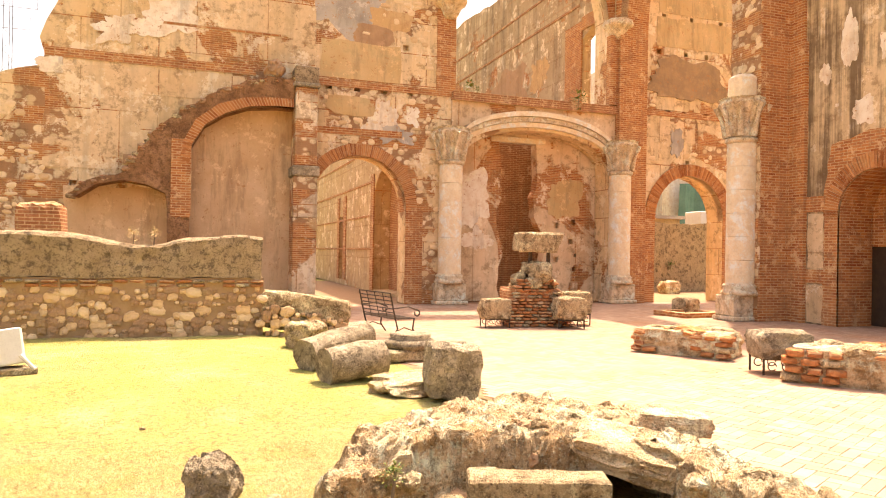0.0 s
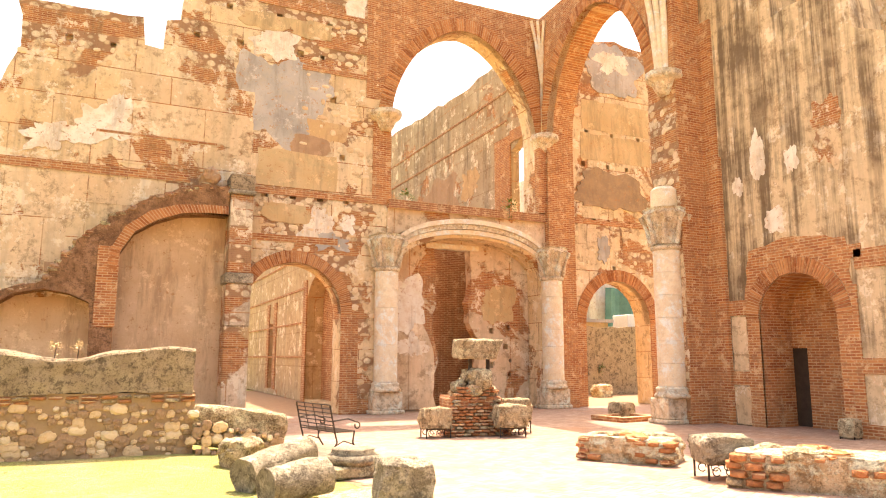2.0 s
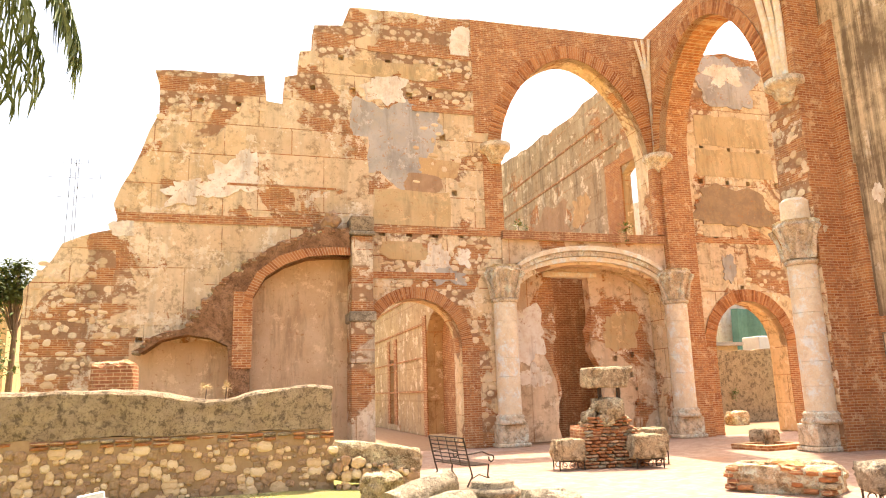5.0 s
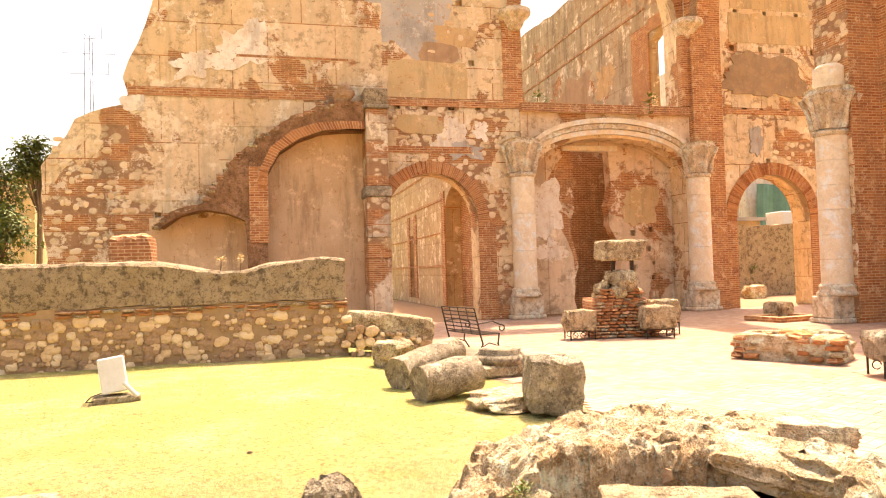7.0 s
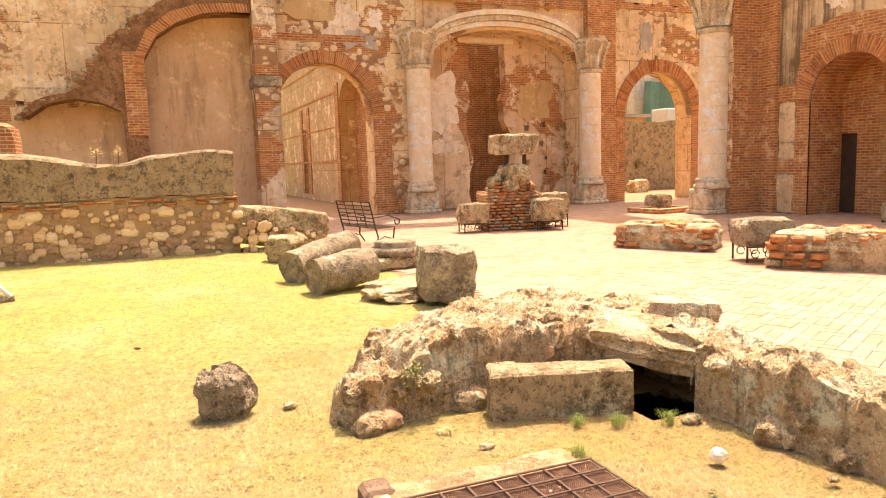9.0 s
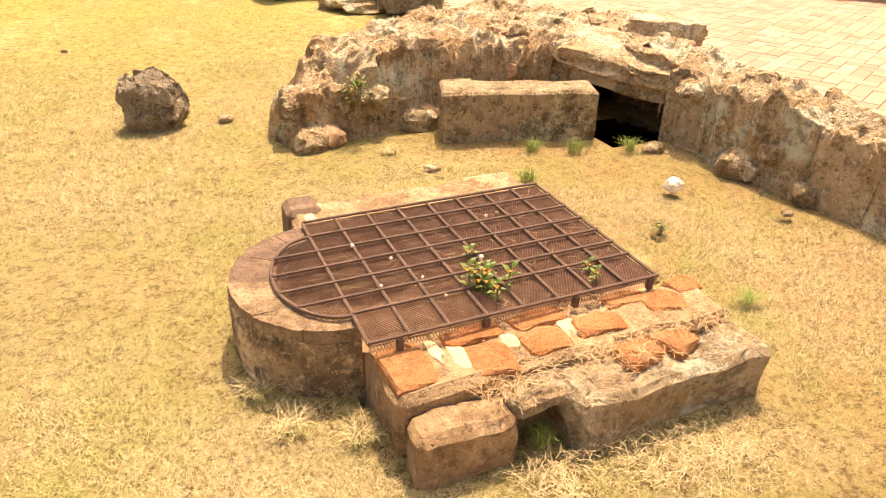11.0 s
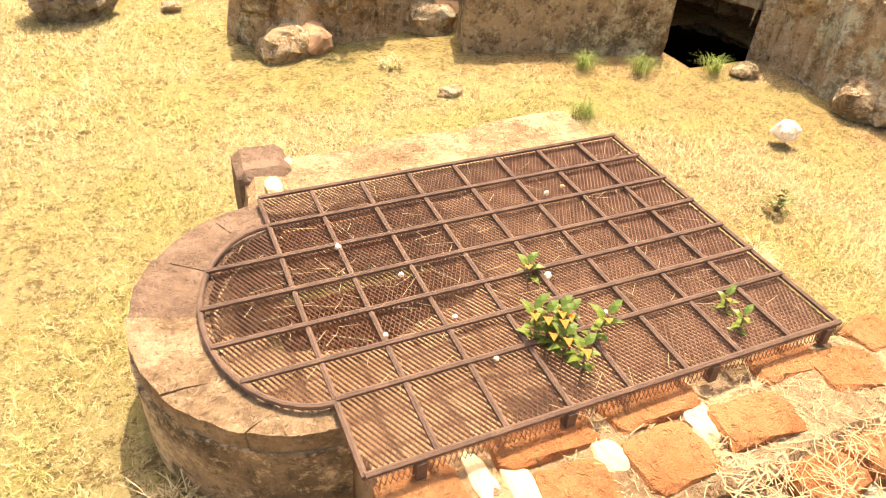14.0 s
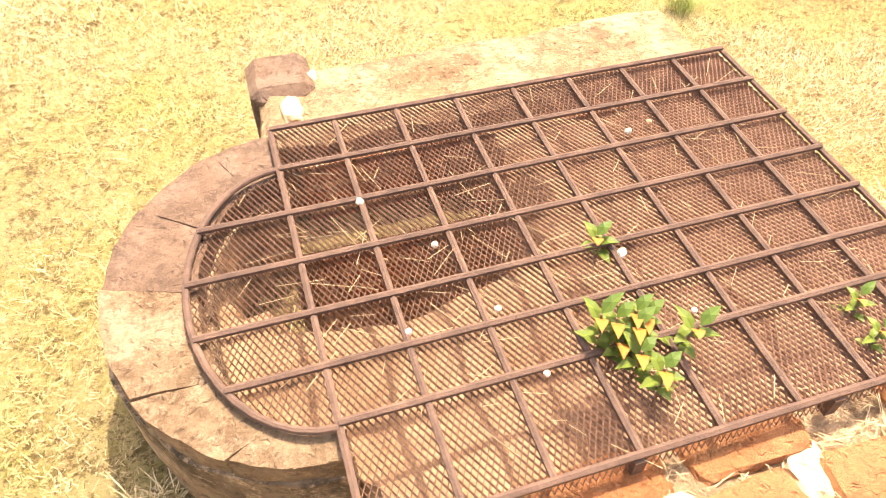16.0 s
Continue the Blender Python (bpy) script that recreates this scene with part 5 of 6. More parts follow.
rubble_block("brick_ruin", "low brick and mortar remains of a wall", (10.62, 11.95, 0), -58, (1.95, 1.15, 0.52), 60)
rubble_block("brick_ruin", "long low rubble remains with red bricks", (11.5, 8.0, 0), -52, (3.4, 1.3, 0.6), 80)

well_frame = empty("floor_kerb", "square brick kerb set on the paving", "brick kerb", at=(16.5, 19.3, 0), rz=8)
for lo, hi in (((-0.85, -0.7, 0), (0.85, -0.5, 0.16)), ((-0.85, 0.5, 0), (0.85, 0.7, 0.16)), ((-0.85, -0.5, 0), (-0.65, 0.5, 0.16)), ((0.65, -0.5, 0), (0.85, 0.5, 0.16))):
    part("kerb", boxes((lo, hi), bevel=0.01), BRICK, well_frame)
tagged(mesh_object("yard_rock", rock((1.1, 0.9, 0.8), 33, 0.4, 0.15, 4, pose(24.6, 31.0, 0.28)), PALE_CORAL), "pale rock in the yard beyond the arch", "rock")

# ---- old well with its grate ----
GZ = 0.262
XS = [2.018 + 0.1395 * k for k in range(9)]
YS = [3.60, 3.47, 3.34, 3.215, 3.095, 2.985, 2.88, 2.70]
CURB = stone_mat("worn_curb_brick", (0.21, 0.135, 0.085), (0.14, 0.088, 0.054), (0.07, 0.045, 0.028), 0.45, 0.2, 1.6, 0.012, 0.3)
CURB_PALE = stone_mat("bleached_curb_mortar", (0.36, 0.245, 0.135), (0.25, 0.16, 0.085), (0.10, 0.06, 0.03), 0.5, 0.2, 1.8, 0.015, 0.5)
DUSTY = stone_mat("dusty_masonry", (0.47, 0.32, 0.17), (0.36, 0.22, 0.11), (0.13, 0.08, 0.04), 0.5, 0.25, 1.8, 0.02, 0.55)
FLAKED = stone_mat("flaked_render", (0.58, 0.40, 0.22), (0.22, 0.15, 0.085), (0.08, 0.06, 0.035), 0.75, 0.15, 1.3, 0.02)
well = empty("old_well", "low masonry well head with a rounded end", "well")
CY = 3.17
ring_o, ring_i = [], []
for k in range(25):
    a = math.pi / 2 + math.pi * k / 24
    ring_o.append((2.03 + 0.375 * math.cos(a), CY + 0.05 + 0.395 * math.sin(a)))
    ring_i.append((2.03 + 0.19 * math.cos(a), CY + 0.285 * math.sin(a)))
rnd = random.Random(14)
k = 0
bm = bmesh.new()
rows = []
for (ox, oy), (ix, iy) in zip(ring_o, ring_i):
    rows.append([bm.verts.new(p) for p in ((ox, oy, -0.1), (ox, oy, 0.195), (ix, iy, 0.195), (ix, iy, -0.75))])
for a, b in zip(rows, rows[1:]):
    for j in range(3):
        bm.faces.new((a[j], b[j], b[j + 1], a[j + 1]))
bmesh.ops.subdivide_edges(bm, edges=bm.edges, cuts=1, use_grid_fill=True)
roughen(bm, 0.008, 9)
part("curb", bm, FLAKED, well, "rounded masonry end with flaking render")
while k < 24:
    n = rnd.choice((3, 4, 5))
    e = min(24, k + n)
    bm = bmesh.new()
    prof = []
    for q in range(k, e + 1):
        f = q + (0.035 if q == k else -0.035 if q == e else 0)
        a = math.pi / 2 + math.pi * f / 24
        o = (2.03 + 0.368 * math.cos(a), CY + 0.05 + 0.390 * math.sin(a))
        i = (2.03 + 0.20 * math.cos(a), CY + 0.295 * math.sin(a))
        prof.append([bm.verts.new((*p, z)) for p, z in ((o, 0.19), (o, 0.243), (i, 0.248), (i, 0.19))])
    for a, b in zip(prof, prof[1:]):
        for j in range(4):
            bm.faces.new((a[j], b[j], b[(j + 1) % 4], a[(j + 1) % 4]))
    bm.faces.new(prof[0])
    bm.faces.new(prof[-1][::-1])
    bmesh.ops.subdivide_edges(bm, edges=bm.edges, cuts=2, use_grid_fill=True)
    roughen(bm, 0.006, 14, k)
    part("curb_stone", bm, rnd.choice((CURB, CURB, CURB, CURB_PALE)), well)
    k = e
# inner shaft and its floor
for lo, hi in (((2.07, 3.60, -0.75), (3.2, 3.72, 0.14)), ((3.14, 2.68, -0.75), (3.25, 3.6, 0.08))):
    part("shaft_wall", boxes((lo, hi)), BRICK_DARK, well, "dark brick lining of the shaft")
bm = bmesh.new()
g = [[bm.verts.new((1.7 + 0.06 * i, 2.6 + 0.055 * j, 0)) for i in range(26)] for j in range(20)]
for r in g:
    for v in r:
        # one deep pit at the far side of the rounded end, the rest filled nearly to the grate
        f = min(1, max(0, (math.hypot((v.co.x - 2.2) / 0.36, (v.co.y - 3.4) / 0.25) - 0.75) / 0.3))
        v.co.z = -0.5 + 0.64 * f * f * (3 - 2 * f) + 0.05 * noise.noise(v.co * 6)
        if v.co.x < 2.04 and math.hypot((v.co.x - 2.03) / 0.3, (v.co.y - CY - 0.03) / 0.34) > 1:
            v.co.z = -0.4
for a, b in zip(g, g[1:]):
    for j in range(25):
        bm.faces.new((a[j], a[j + 1], b[j + 1], b[j]))
part("debris_fill", bm, SOIL, well, "earth and rubble filling the shaft")
# near and far walls of the well head
def worn_slab(lo, hi, material, seed, amount=0.018):
    bm = boxes((lo, hi), bevel=0.025)
    bmesh.ops.subdivide_edges(bm, edges=[e for e in bm.edges if e.calc_length() > 0.08], cuts=7, use_grid_fill=True)
    roughen(bm, amount, 5, seed)
    return bm


part("near_wall", worn_slab((2.035, 2.475, -0.1), (3.30, 2.735, 0.208), DUSTY, 2, 0.022), DUSTY, well, "crumbling near wall of the well head")
part("near_rubble", worn_slab((2.56, 2.30, -0.1), (3.32, 2.52, 0.165), PALE_CORAL, 7, 0.04), PALE_CORAL, well, "broken rubble face of the near wall")
part("near_end", worn_slab((2.045, 2.335, -0.1), (2.375, 2.478, 0.148), DUSTY, 6, 0.02), DUSTY, well, "lichened grey mortar block")
part("drain_lintel", worn_slab((2.36, 2.36, 0.095), (2.60, 2.50, 0.18), PALE_CORAL, 12, 0.02), PALE_CORAL, well, "broken stone over the drain hole")
part("far_wall", worn_slab((2.0, 3.625, -0.1), (3.16, 3.90, 0.214), DUSTY, 4, 0.02), DUSTY, well, "low far wall of the well head")
part("far_end", worn_slab((1.99, 3.77, -0.1), (2.15, 3.945, 0.236), CURB, 9, 0.01), CURB, well, "raised dark end stone")
rnd = random.Random(31)
for x, y, w, d, turn in ((2.115, 2.615, 0.155, 0.225, 2), (2.37, 2.69, 0.22, 0.085, 0), (2.375, 2.555, 0.15, 0.15, -6), (2.62, 2.69, 0.22, 0.085, 2), (2.58, 2.57, 0.17, 0.13, 5),
                         (2.80, 2.58, 0.18, 0.11, -4), (2.86, 2.44, 0.15, 0.12, 12), (3.02, 2.46, 0.14, 0.15, 25), (3.10, 2.62, 0.17, 0.12, -8), (3.24, 2.68, 0.13, 0.1, 10), (2.98, 2.68, 0.18, 0.08, 0)):
    part("brick", rock((w, d, 0.06), x * 7 + y, 0.92, 0.035, 3, pose(x, y, 0.188 + rnd.uniform(0, 0.008) - (0.03 if y < 2.5 else 0), rnd.uniform(-2, 2), rnd.uniform(-2, 2), turn)), BRICK_FLAT, well)
for x, y, w, d in ((2.225, 2.66, 0.05, 0.13), (2.285, 2.60, 0.06, 0.17), (2.48, 2.62, 0.07, 0.1), (2.70, 2.62, 0.08, 0.09), (2.12, 3.85, 0.09, 0.05), (2.08, 3.73, 0.05, 0.09)):
    part("mortar_patch", rock((w, d, 0.05), x * 9, 0.5, 0.16, 3, pose(x, y, 0.190 if y < 3 else 0.200)), FACING_C, well, "pale lime mortar")

grate = empty("iron_grate", "rusty iron grate with expanded mesh over the well", "grate", at=(0, 0, GZ))
R = 0.0068
arc = [(2.018 - 0.205 * math.sin(math.pi * q / 20), CY + 0.005 + 0.30 * math.cos(math.pi * q / 20), 0) for q in range(21)]
for k, x in enumerate(XS):
    part("long_bar", tube([(x, YS[-1], 0), (x, YS[0], 0)], R), BAR_IRON, grate)
for k, y in enumerate(YS):
    x0 = XS[0]
    if 2.9 < y < 3.45:
        x0 = 2.018 - 0.205 * math.sqrt(max(0, 1 - ((y - CY - 0.005) / 0.30) ** 2))
    part("cross_bar", tube([(x0, y, 0.006), (XS[-1], y, 0.006)], R), BAR_IRON, grate)
part("arc_bar", bent_bar(arc, R), BAR_IRON, grate)
for x in (2.12, 2.43, 2.78, 3.1):
    part("foot", boxes(((x - 0.01, 2.69, -0.045), (x + 0.01, 2.71, 0.0))), BAR_IRON, grate)


def inside_grate(x, y):
    if XS[0] <= x <= XS[-1] and YS[-1] <= y <= YS[0] + 0.02:
        return True
    return x < XS[0] and ((x - 2.018) / 0.205) ** 2 + ((y - CY) / 0.30) ** 2 < 1


bm = bmesh.new()
PX, PY, T = 0.0112, 0.0105, 0.00085
for j in range(0, 93):
    for i in range(0, 125):
        x, y = 1.80 + i * PX + (PX / 2 if j % 2 else 0), 2.70 + j * PY
        for dx in (PX / 2, -PX / 2):
            a, b = (x, y), (x + dx, y + PY)
            if inside_grate(*a) and inside_grate(*b):
                z = -0.011
                n = Vector((b[1] - a[1], a[0] - b[0], 0)).normalized() * T
                vs = [bm.verts.new((p[0] + s * n.x, p[1] + s * n.y, z + s * 0.0012)) for p, s in ((a, -1), (b, -1), (b, 1), (a, 1))]
                lo = [bm.verts.new((v.co.x, v.co.y, v.co.z - 0.003)) for v in vs]
                bm.faces.new(vs)
                bm.faces.new((vs[0], vs[1], lo[1], lo[0]))
                bm.faces.new((vs[2], vs[3], lo[3], lo[2]))
# the mesh is folded down along the near edge
for k in range(104):
    x = XS[0] + k * PX
    for dx in (PX, -PX):
        rod(bm, (x, YS[-1] + 0.004, -0.012), (min(max(x + dx, XS[0]), XS[-1]), YS[-1] - 0.004, -0.034), 0.0009, 4)
me = bpy.data.meshes.new("expanded_mesh")
bm.to_mesh(me)
bm.free()
me.materials.append(IRON)
mesh_ob = new("expanded_mesh", me)
mesh_ob.parent = grate
tagged(mesh_ob, "fine rusty expanded metal mesh", kind="stuff")


# ---- plants ----
def leaf(bm, at, way, size, width, droop=0.25):
    """A pointed leaf folded along its midrib."""
    way = Vector(way).normalized()
    side = way.cross(Vector((0, 0, 1)))
    side = (side if side.length > 0.01 else Vector((1, 0, 0))).normalized()
    up = side.cross(way).normalized()
    at = Vector(at)
    base = bm.verts.new(at)
    m1 = bm.verts.new(at + way * size * 0.5 + up * size * 0.03)
    tip = bm.verts.new(at + way * size - up * size * droop)
    for s in (1, -1):
        e1 = bm.verts.new(at + way * size * 0.3 + side * s * width * 0.5 + up * size * 0.07)
        e2 = bm.verts.new(at + way * size * 0.65 + side * s * width * 0.4 + up * size * 0.03)
        bm.faces.new((base, e1, m1) if s > 0 else (base, m1, e1))
        bm.faces.new((e1, e2, m1) if s > 0 else (e1, m1, e2))
        bm.faces.new((e2, tip, m1) if s > 0 else (e2, m1, tip))


def sapling(name, label, at, sprigs, height, leaf_size, seed):
    s = empty(name, label, "plant", "", at)
    rn = random.Random(seed)
    for k in range(sprigs):
        a = rn.uniform(0, 2 * math.pi)
        lean = rn.uniform(0.1, 0.5)
        foot = Vector((rn.uniform(-0.09, 0.09), rn.uniform(-0.07, 0.07), -0.06))
        h = height * rn.uniform(0.5, 1.0)
        head = foot + Vector((math.cos(a) * lean * h, math.sin(a) * lean * h, h + 0.06))
        part("stem", tube([foot, foot.lerp(head, 0.5) + Vector((0.004, 0, 0)), head], 0.0025, 5), BARK, s)
        bm = bmesh.new()
        for j in range(9):
            f = 0.35 + 0.65 * j / 8
            b = j * 2.4
            d = Vector((math.cos(b), math.sin(b), 0.25 + 0.5 * f))
            leaf(bm, foot.lerp(head, f), d, leaf_size * rn.uniform(0.65, 1.15), leaf_size * 0.5)
        me_ob = part("leaves", bm, LEAF, s)
    return s


sapling("sapling", "leafy green sapling growing through the grate", (2.50, 2.86, GZ), 9, 0.085, 0.044, 3)
sapling("sapling", "small green sprig at the edge of the grate", (2.99, 2.80, GZ), 2, 0.05, 0.035, 8)
sapling("sapling", "sprig rising through the far bars", (2.53, 3.15, GZ), 1, 0.05, 0.045, 12)


def tuft(name, label, at, n, height, spread, seed, material, category="grass tuft"):
    bm = bmesh.new()
    rn = random.Random(seed)
    for k in range(n):
        a = rn.uniform(0, 2 * math.pi)
        d = Vector((math.cos(a), math.sin(a), 0))
        f = Vector((rn.uniform(-1, 1), rn.uniform(-1, 1), 0)) * spread * 0.35
        h = height * rn.uniform(0.5, 1)
        s = Vector((-d.y, d.x, 0)) * 0.0012
        m = f + d * spread * rn.uniform(0.1, 0.4) + Vector((0, 0, h * 0.75))
        e = f + d * spread * rn.uniform(0.5, 1.0) + Vector((0, 0, h * rn.uniform(0.5, 1)))
        v = [bm.verts.new(p) for p in (f - s, f + s, m + s * 0.8, m - s * 0.8, e)]
        bm.faces.new(v[:4])
        bm.faces.new((v[3], v[2], v[4]))
    ob = mesh_object(name, bm, material)
    ob.matrix_world = pose(*at)
    return tagged(ob, label, category)


GREEN_BLADE = plain("green_blade", (0.17, 0.24, 0.045), (0.26, 0.30, 0.07), 20, 0.7)
tuft("grass_tuft", "green grass in the drain hole of the well", (2.47, 2.36, -0.02), 70, 0.09, 0.07, 7, GREEN_BLADE)
RED_STRAW = plain("weathered_straw", (0.46, 0.27, 0.13), (0.62, 0.42, 0.22), 14)


def straw_mat_on(name, label, x0, x1, y0, y1, z, count, seed, material):
    """A thin tangle of bent dry stalks."""
    bm = bmesh.new()
    rn = random.Random(seed)
    for k in range(count):
        x = rn.uniform(x0, x1)
        y = rn.uniform(y0, y1)
        if noise.noise(Vector((x * 6, y * 6, seed))) < rn.uniform(-0.35, 0.3):
            continue
        a, l = rn.uniform(0, 6.3), rn.uniform(0.025, 0.085)
        p = Vector((x, y, z))
        d = Vector((math.cos(a), math.sin(a), 0))
        b = Vector((-d.y, d.x, 0)) * rn.uniform(-0.3, 0.3)
        side = Vector((-d.y, d.x, 0)) * 0.0008
        pts = [p, p + (d + b) * l * 0.5 + Vector((0, 0, rn.uniform(0.004, 0.022))), p + d * l + Vector((0, 0, rn.uniform(0, 0.02)))]
        v = [bm.verts.new(q + e) for q in pts for e in (side, -side)]
        bm.faces.new((v[0], v[1], v[3], v[2]))
        bm.faces.new((v[2], v[3], v[5], v[4]))
    tagged(mesh_object(name, bm, material), label, "straw", kind="stuff")


straw_mat_on("dry_straw", "tangle of pale dry straw on the well wall", 2.45, 3.25, 2.36, 2.76, 0.20, 1500, 3, STRAW)
straw_mat_on("dry_straw", "reddish dead stalks on the well wall", 2.25, 3.25, 2.34, 2.66, 0.195, 1100, 5, RED_STRAW)
straw_mat_on("dry_straw", "dry straw fallen on the lawn by the well", 2.3, 3.1, 2.05, 2.32, -0.01, 900, 6, STRAW)
for k, (x, y) in enumerate(((3.72, 4.62), (3.95, 4.5), (4.3, 4.4), (3.45, 4.2), (3.3, 3.75), (3.45, 3.2), (2.85, 4.9), (1.75, 2.72), (1.68, 2.95), (1.95, 2.6), (3.7, 2.75))):
    tuft("grass_tuft", "tuft of green grass at the foot of the stones", (x, y, -0.01), 110, 0.09 if k < 4 else 0.045, 0.11, 40 + k, GREEN_BLADE if k < 4 or k == 10 else BLADE)

# small weeds on masonry
def weed(at, size, seed, label, material=LEAF):
    p = empty("weed", label, "plant", "", at)
    rn = random.Random(seed)
    bm = bmesh.new()
    for k in range(110):
        d = Vector((rn.gauss(0, 1), rn.gauss(0, 1), rn.gauss(0.3, 0.7))).normalized()
        leaf(bm, d * size * rn.uniform(0.2, 1.0) + Vector((0, 0, size * 0.7)), d + Vector((0, 0, 0.3)), size * 0.3, size * 0.16)
    part("leaves", bm, material, p)
    part("stem", tube([(0, 0, -0.1), (0.02, 0, size)], 0.012, 5), BARK, p)


weed((11.0, 25.1, 7.95), 0.3, 1, "green weed rooted on the arch coping")
weed((15.5, 24.85, 7.75), 0.38, 2, "yellow-green weed rooted on the arch coping")
weed((11.3, 25.1, 7.95), 0.16, 3, "small weed on the arch coping")
for k in range(7):
    weed((19.3 + 0.1 * (k % 3), 13.4 + 0.28 * k, 13.5 + 0.17 * k), 0.34, 10 + k, "green bush growing on the wall top")
weed((0.15, LY + 0.3, 2.05), 0.16, 31, "dry weeds in the notch of the lawn wall", STRAW)
weed((0.55, LY + 0.3, 2.05), 0.16, 32, "dry weeds in the notch of the lawn wall", STRAW)
weed((26.0, 32.8, 1.2), 0.3, 33, "yellow weed hanging on the yard wall")
weed((2.75, 5.2, 0.25), 0.1, 35, "weed in the joints of the ruin")
weed((3.25, 3.62, 0.02), 0.06, 36, "low yellow-green weed on the soil")
weed((3.74, 3.40, -0.03), 0.05, 37, "low yellow-green weed on the soil")


# ---- trees beyond the facade ----
def tree(x, y, z0, height, crown, seed, label, clumps=26):
    t = empty("tree", label, "tree", "trees beyond the ruins", (x, y, z0))
    rn = random.Random(seed)
    part("trunk", rod(rod(bmesh.new(), (0, 0, 0), (0.1, 0, height * 0.6), 0.16, 8, 0.1), (0.1, 0, height * 0.6), (0, 0.1, height * 0.9), 0.1, 8, 0.04), BARK, t)
    bm = bmesh.new()
    limbs = bmesh.new()
    for k in range(clumps):
        d = Vector((rn.gauss(0, 1), rn.gauss(0, 1), rn.gauss(0, 1))).normalized() * crown * rn.uniform(0.35, 1.0)
        c = Vector((0, 0, height * 0.8)) + Vector((d.x, d.y, d.z * 1.1))
        rod(limbs, (0.05, 0, height * 0.55), c, 0.04, 5, 0.012)
        for j in range(60):
            p = c + Vector((rn.gauss(0, 1), rn.gauss(0, 1), rn.gauss(0, 0.8))) * crown * 0.22
            leaf(bm, p, (rn.gauss(0, 1), rn.gauss(0, 1), rn.gauss(0, 0.5)), 0.26, 0.13)
    part("limb", limbs, BARK, t)
    part("crown", bm, LEAF_FAR, t)


tree(-8.4, 34, 0, 8.6, 1.0, 1, "slender tree with a round green crown behind the wall")
tree(-9.8, 33, 0, 6.8, 1.2, 2, "low bushy tree behind the ruined wall")
tree(-9.0, 31, 0, 4.4, 1.3, 3, "shrub with yellow-green leaves by the boundary")
tree(10.5, 58, 0, 17.5, 2.0, 4, "far tree showing above the nave wall")

# palm whose fronds hang into the view
palm = empty("palm_tree", "tall palm with long drooping feathery fronds", "tree", at=(-3.5, 9.15, 0))
bm = bmesh.new()
for k in range(10):
    rod(bm, (0.05 * math.sin(k), 0, k * 0.82), (0.05 * math.sin(k + 1), 0, (k + 1) * 0.82), 0.2 - 0.008 * k, 12, 0.19 - 0.008 * k)
part("trunk", bm, BARK, palm)
rnd = random.Random(6)
for k in range(24):
    a = k * 2 * math.pi / 24 + 0.1
    d = Vector((math.cos(a), math.sin(a), 0))
    bm = bmesh.new()
    L = rnd.uniform(2.4, 3.2)
    pts = [Vector((0, 0, 8.75)) + d * L * f * (1 - 0.25 * f) + Vector((0, 0, 0.9 * f - 3.2 * f * f)) for f in [j / 22 for j in range(23)]]
    for p, q in zip(pts, pts[1:]):
        rod(bm, p, q, 0.015, 5)
    for j, p in enumerate(pts[2:]):
        w = (pts[min(j + 3, 22)] - pts[j + 1]).normalized()
        for s in (1, -1):
            for e in range(3):
                side = Vector((-d.y, d.x, 0)) * s
                leaf(bm, p + w * 0.04 * e, w * 0.8 + side * rnd.uniform(0.3, 1.0) + Vector((0, 0, -rnd.uniform(0.3, 1.1))), rnd.uniform(0.4, 0.65), 0.03, 0.3)
    part("frond", bm, LEAF_FAR, palm)

# ---- distance ----
house = empty("yellow_building", "plain pale yellow building behind the boundary", "building", at=(-16, 44, 0))
part("facade", boxes(((-6, 0, 0), (4.6, 8, 7.6))), CREAM_PATCH, house)
part("roof", boxes(((-6.2, -0.2, 7.6), (4.8, 8.2, 7.9))), PALE_CORAL, house)
mast = empty("radio_mast", "thin lattice radio mast far behind the ruins", "mast", at=(-15.5, 75, 0))
for x, y in ((-0.5, 0), (0.5, 0), (0, 0.8)):
    part("leg", tube([(x, y, 0), (x * 0.7, y * 0.7, 26)], 0.03, 5), BLACK_IRON, mast)
for z in range(2, 26, 2):
    part("brace", tube([(-0.45, 0, z), (0.45, 0, z + 1), (-0.4, 0, z + 2)], 0.018, 4), BLACK_IRON, mast)
for z, w in ((22, 1.8), (24, 2.4), (25.5, 1.2)):
    part("crossarm", tube([(-w, 0, z), (w, 0, z), (w, 0, z + 1.2)], 0.025, 4), BLACK_IRON, mast)
town = empty("concrete_building", "weathered white concrete building behind the yard", "building", at=(40, 47, 0))
part("facade", boxes(((-10, 0, 0), (14, 10, 16))), WHITE_PATCH, town)
for k in range(4):
    part("column", boxes(((-9 + 4 * k, -0.4, 0), (-8.4 + 4 * k, 0, 16))), GREY_PATCH, town)
NET = plain("teal_netting", (0.09, 0.19, 0.16), (0.15, 0.27, 0.23), 1.0, 0.8)
bm = bmesh.new()
rows = []
for i in range(30):
    rows.append([bm.verts.new((-3.3 + i * 0.4, -0.9 - 0.25 * math.sin(i * 1.3) - 0.04 * j, 4.5 + j * 0.62)) for j in range(6)])
for a, b in zip(rows, rows[1:]):
    for j in range(5):
        bm.faces.new((a[j], b[j], b[j + 1], a[j + 1]))
part("safety_net", bm, NET, town, "teal construction netting in folds")
tagged(mesh_object("storage_box", box(bmesh.new(), (30.6, 36.0, 0), (33.2, 37.5, 4.75), 0.04), WHITE_PAINT), "white box unit behind the yard wall", "box")
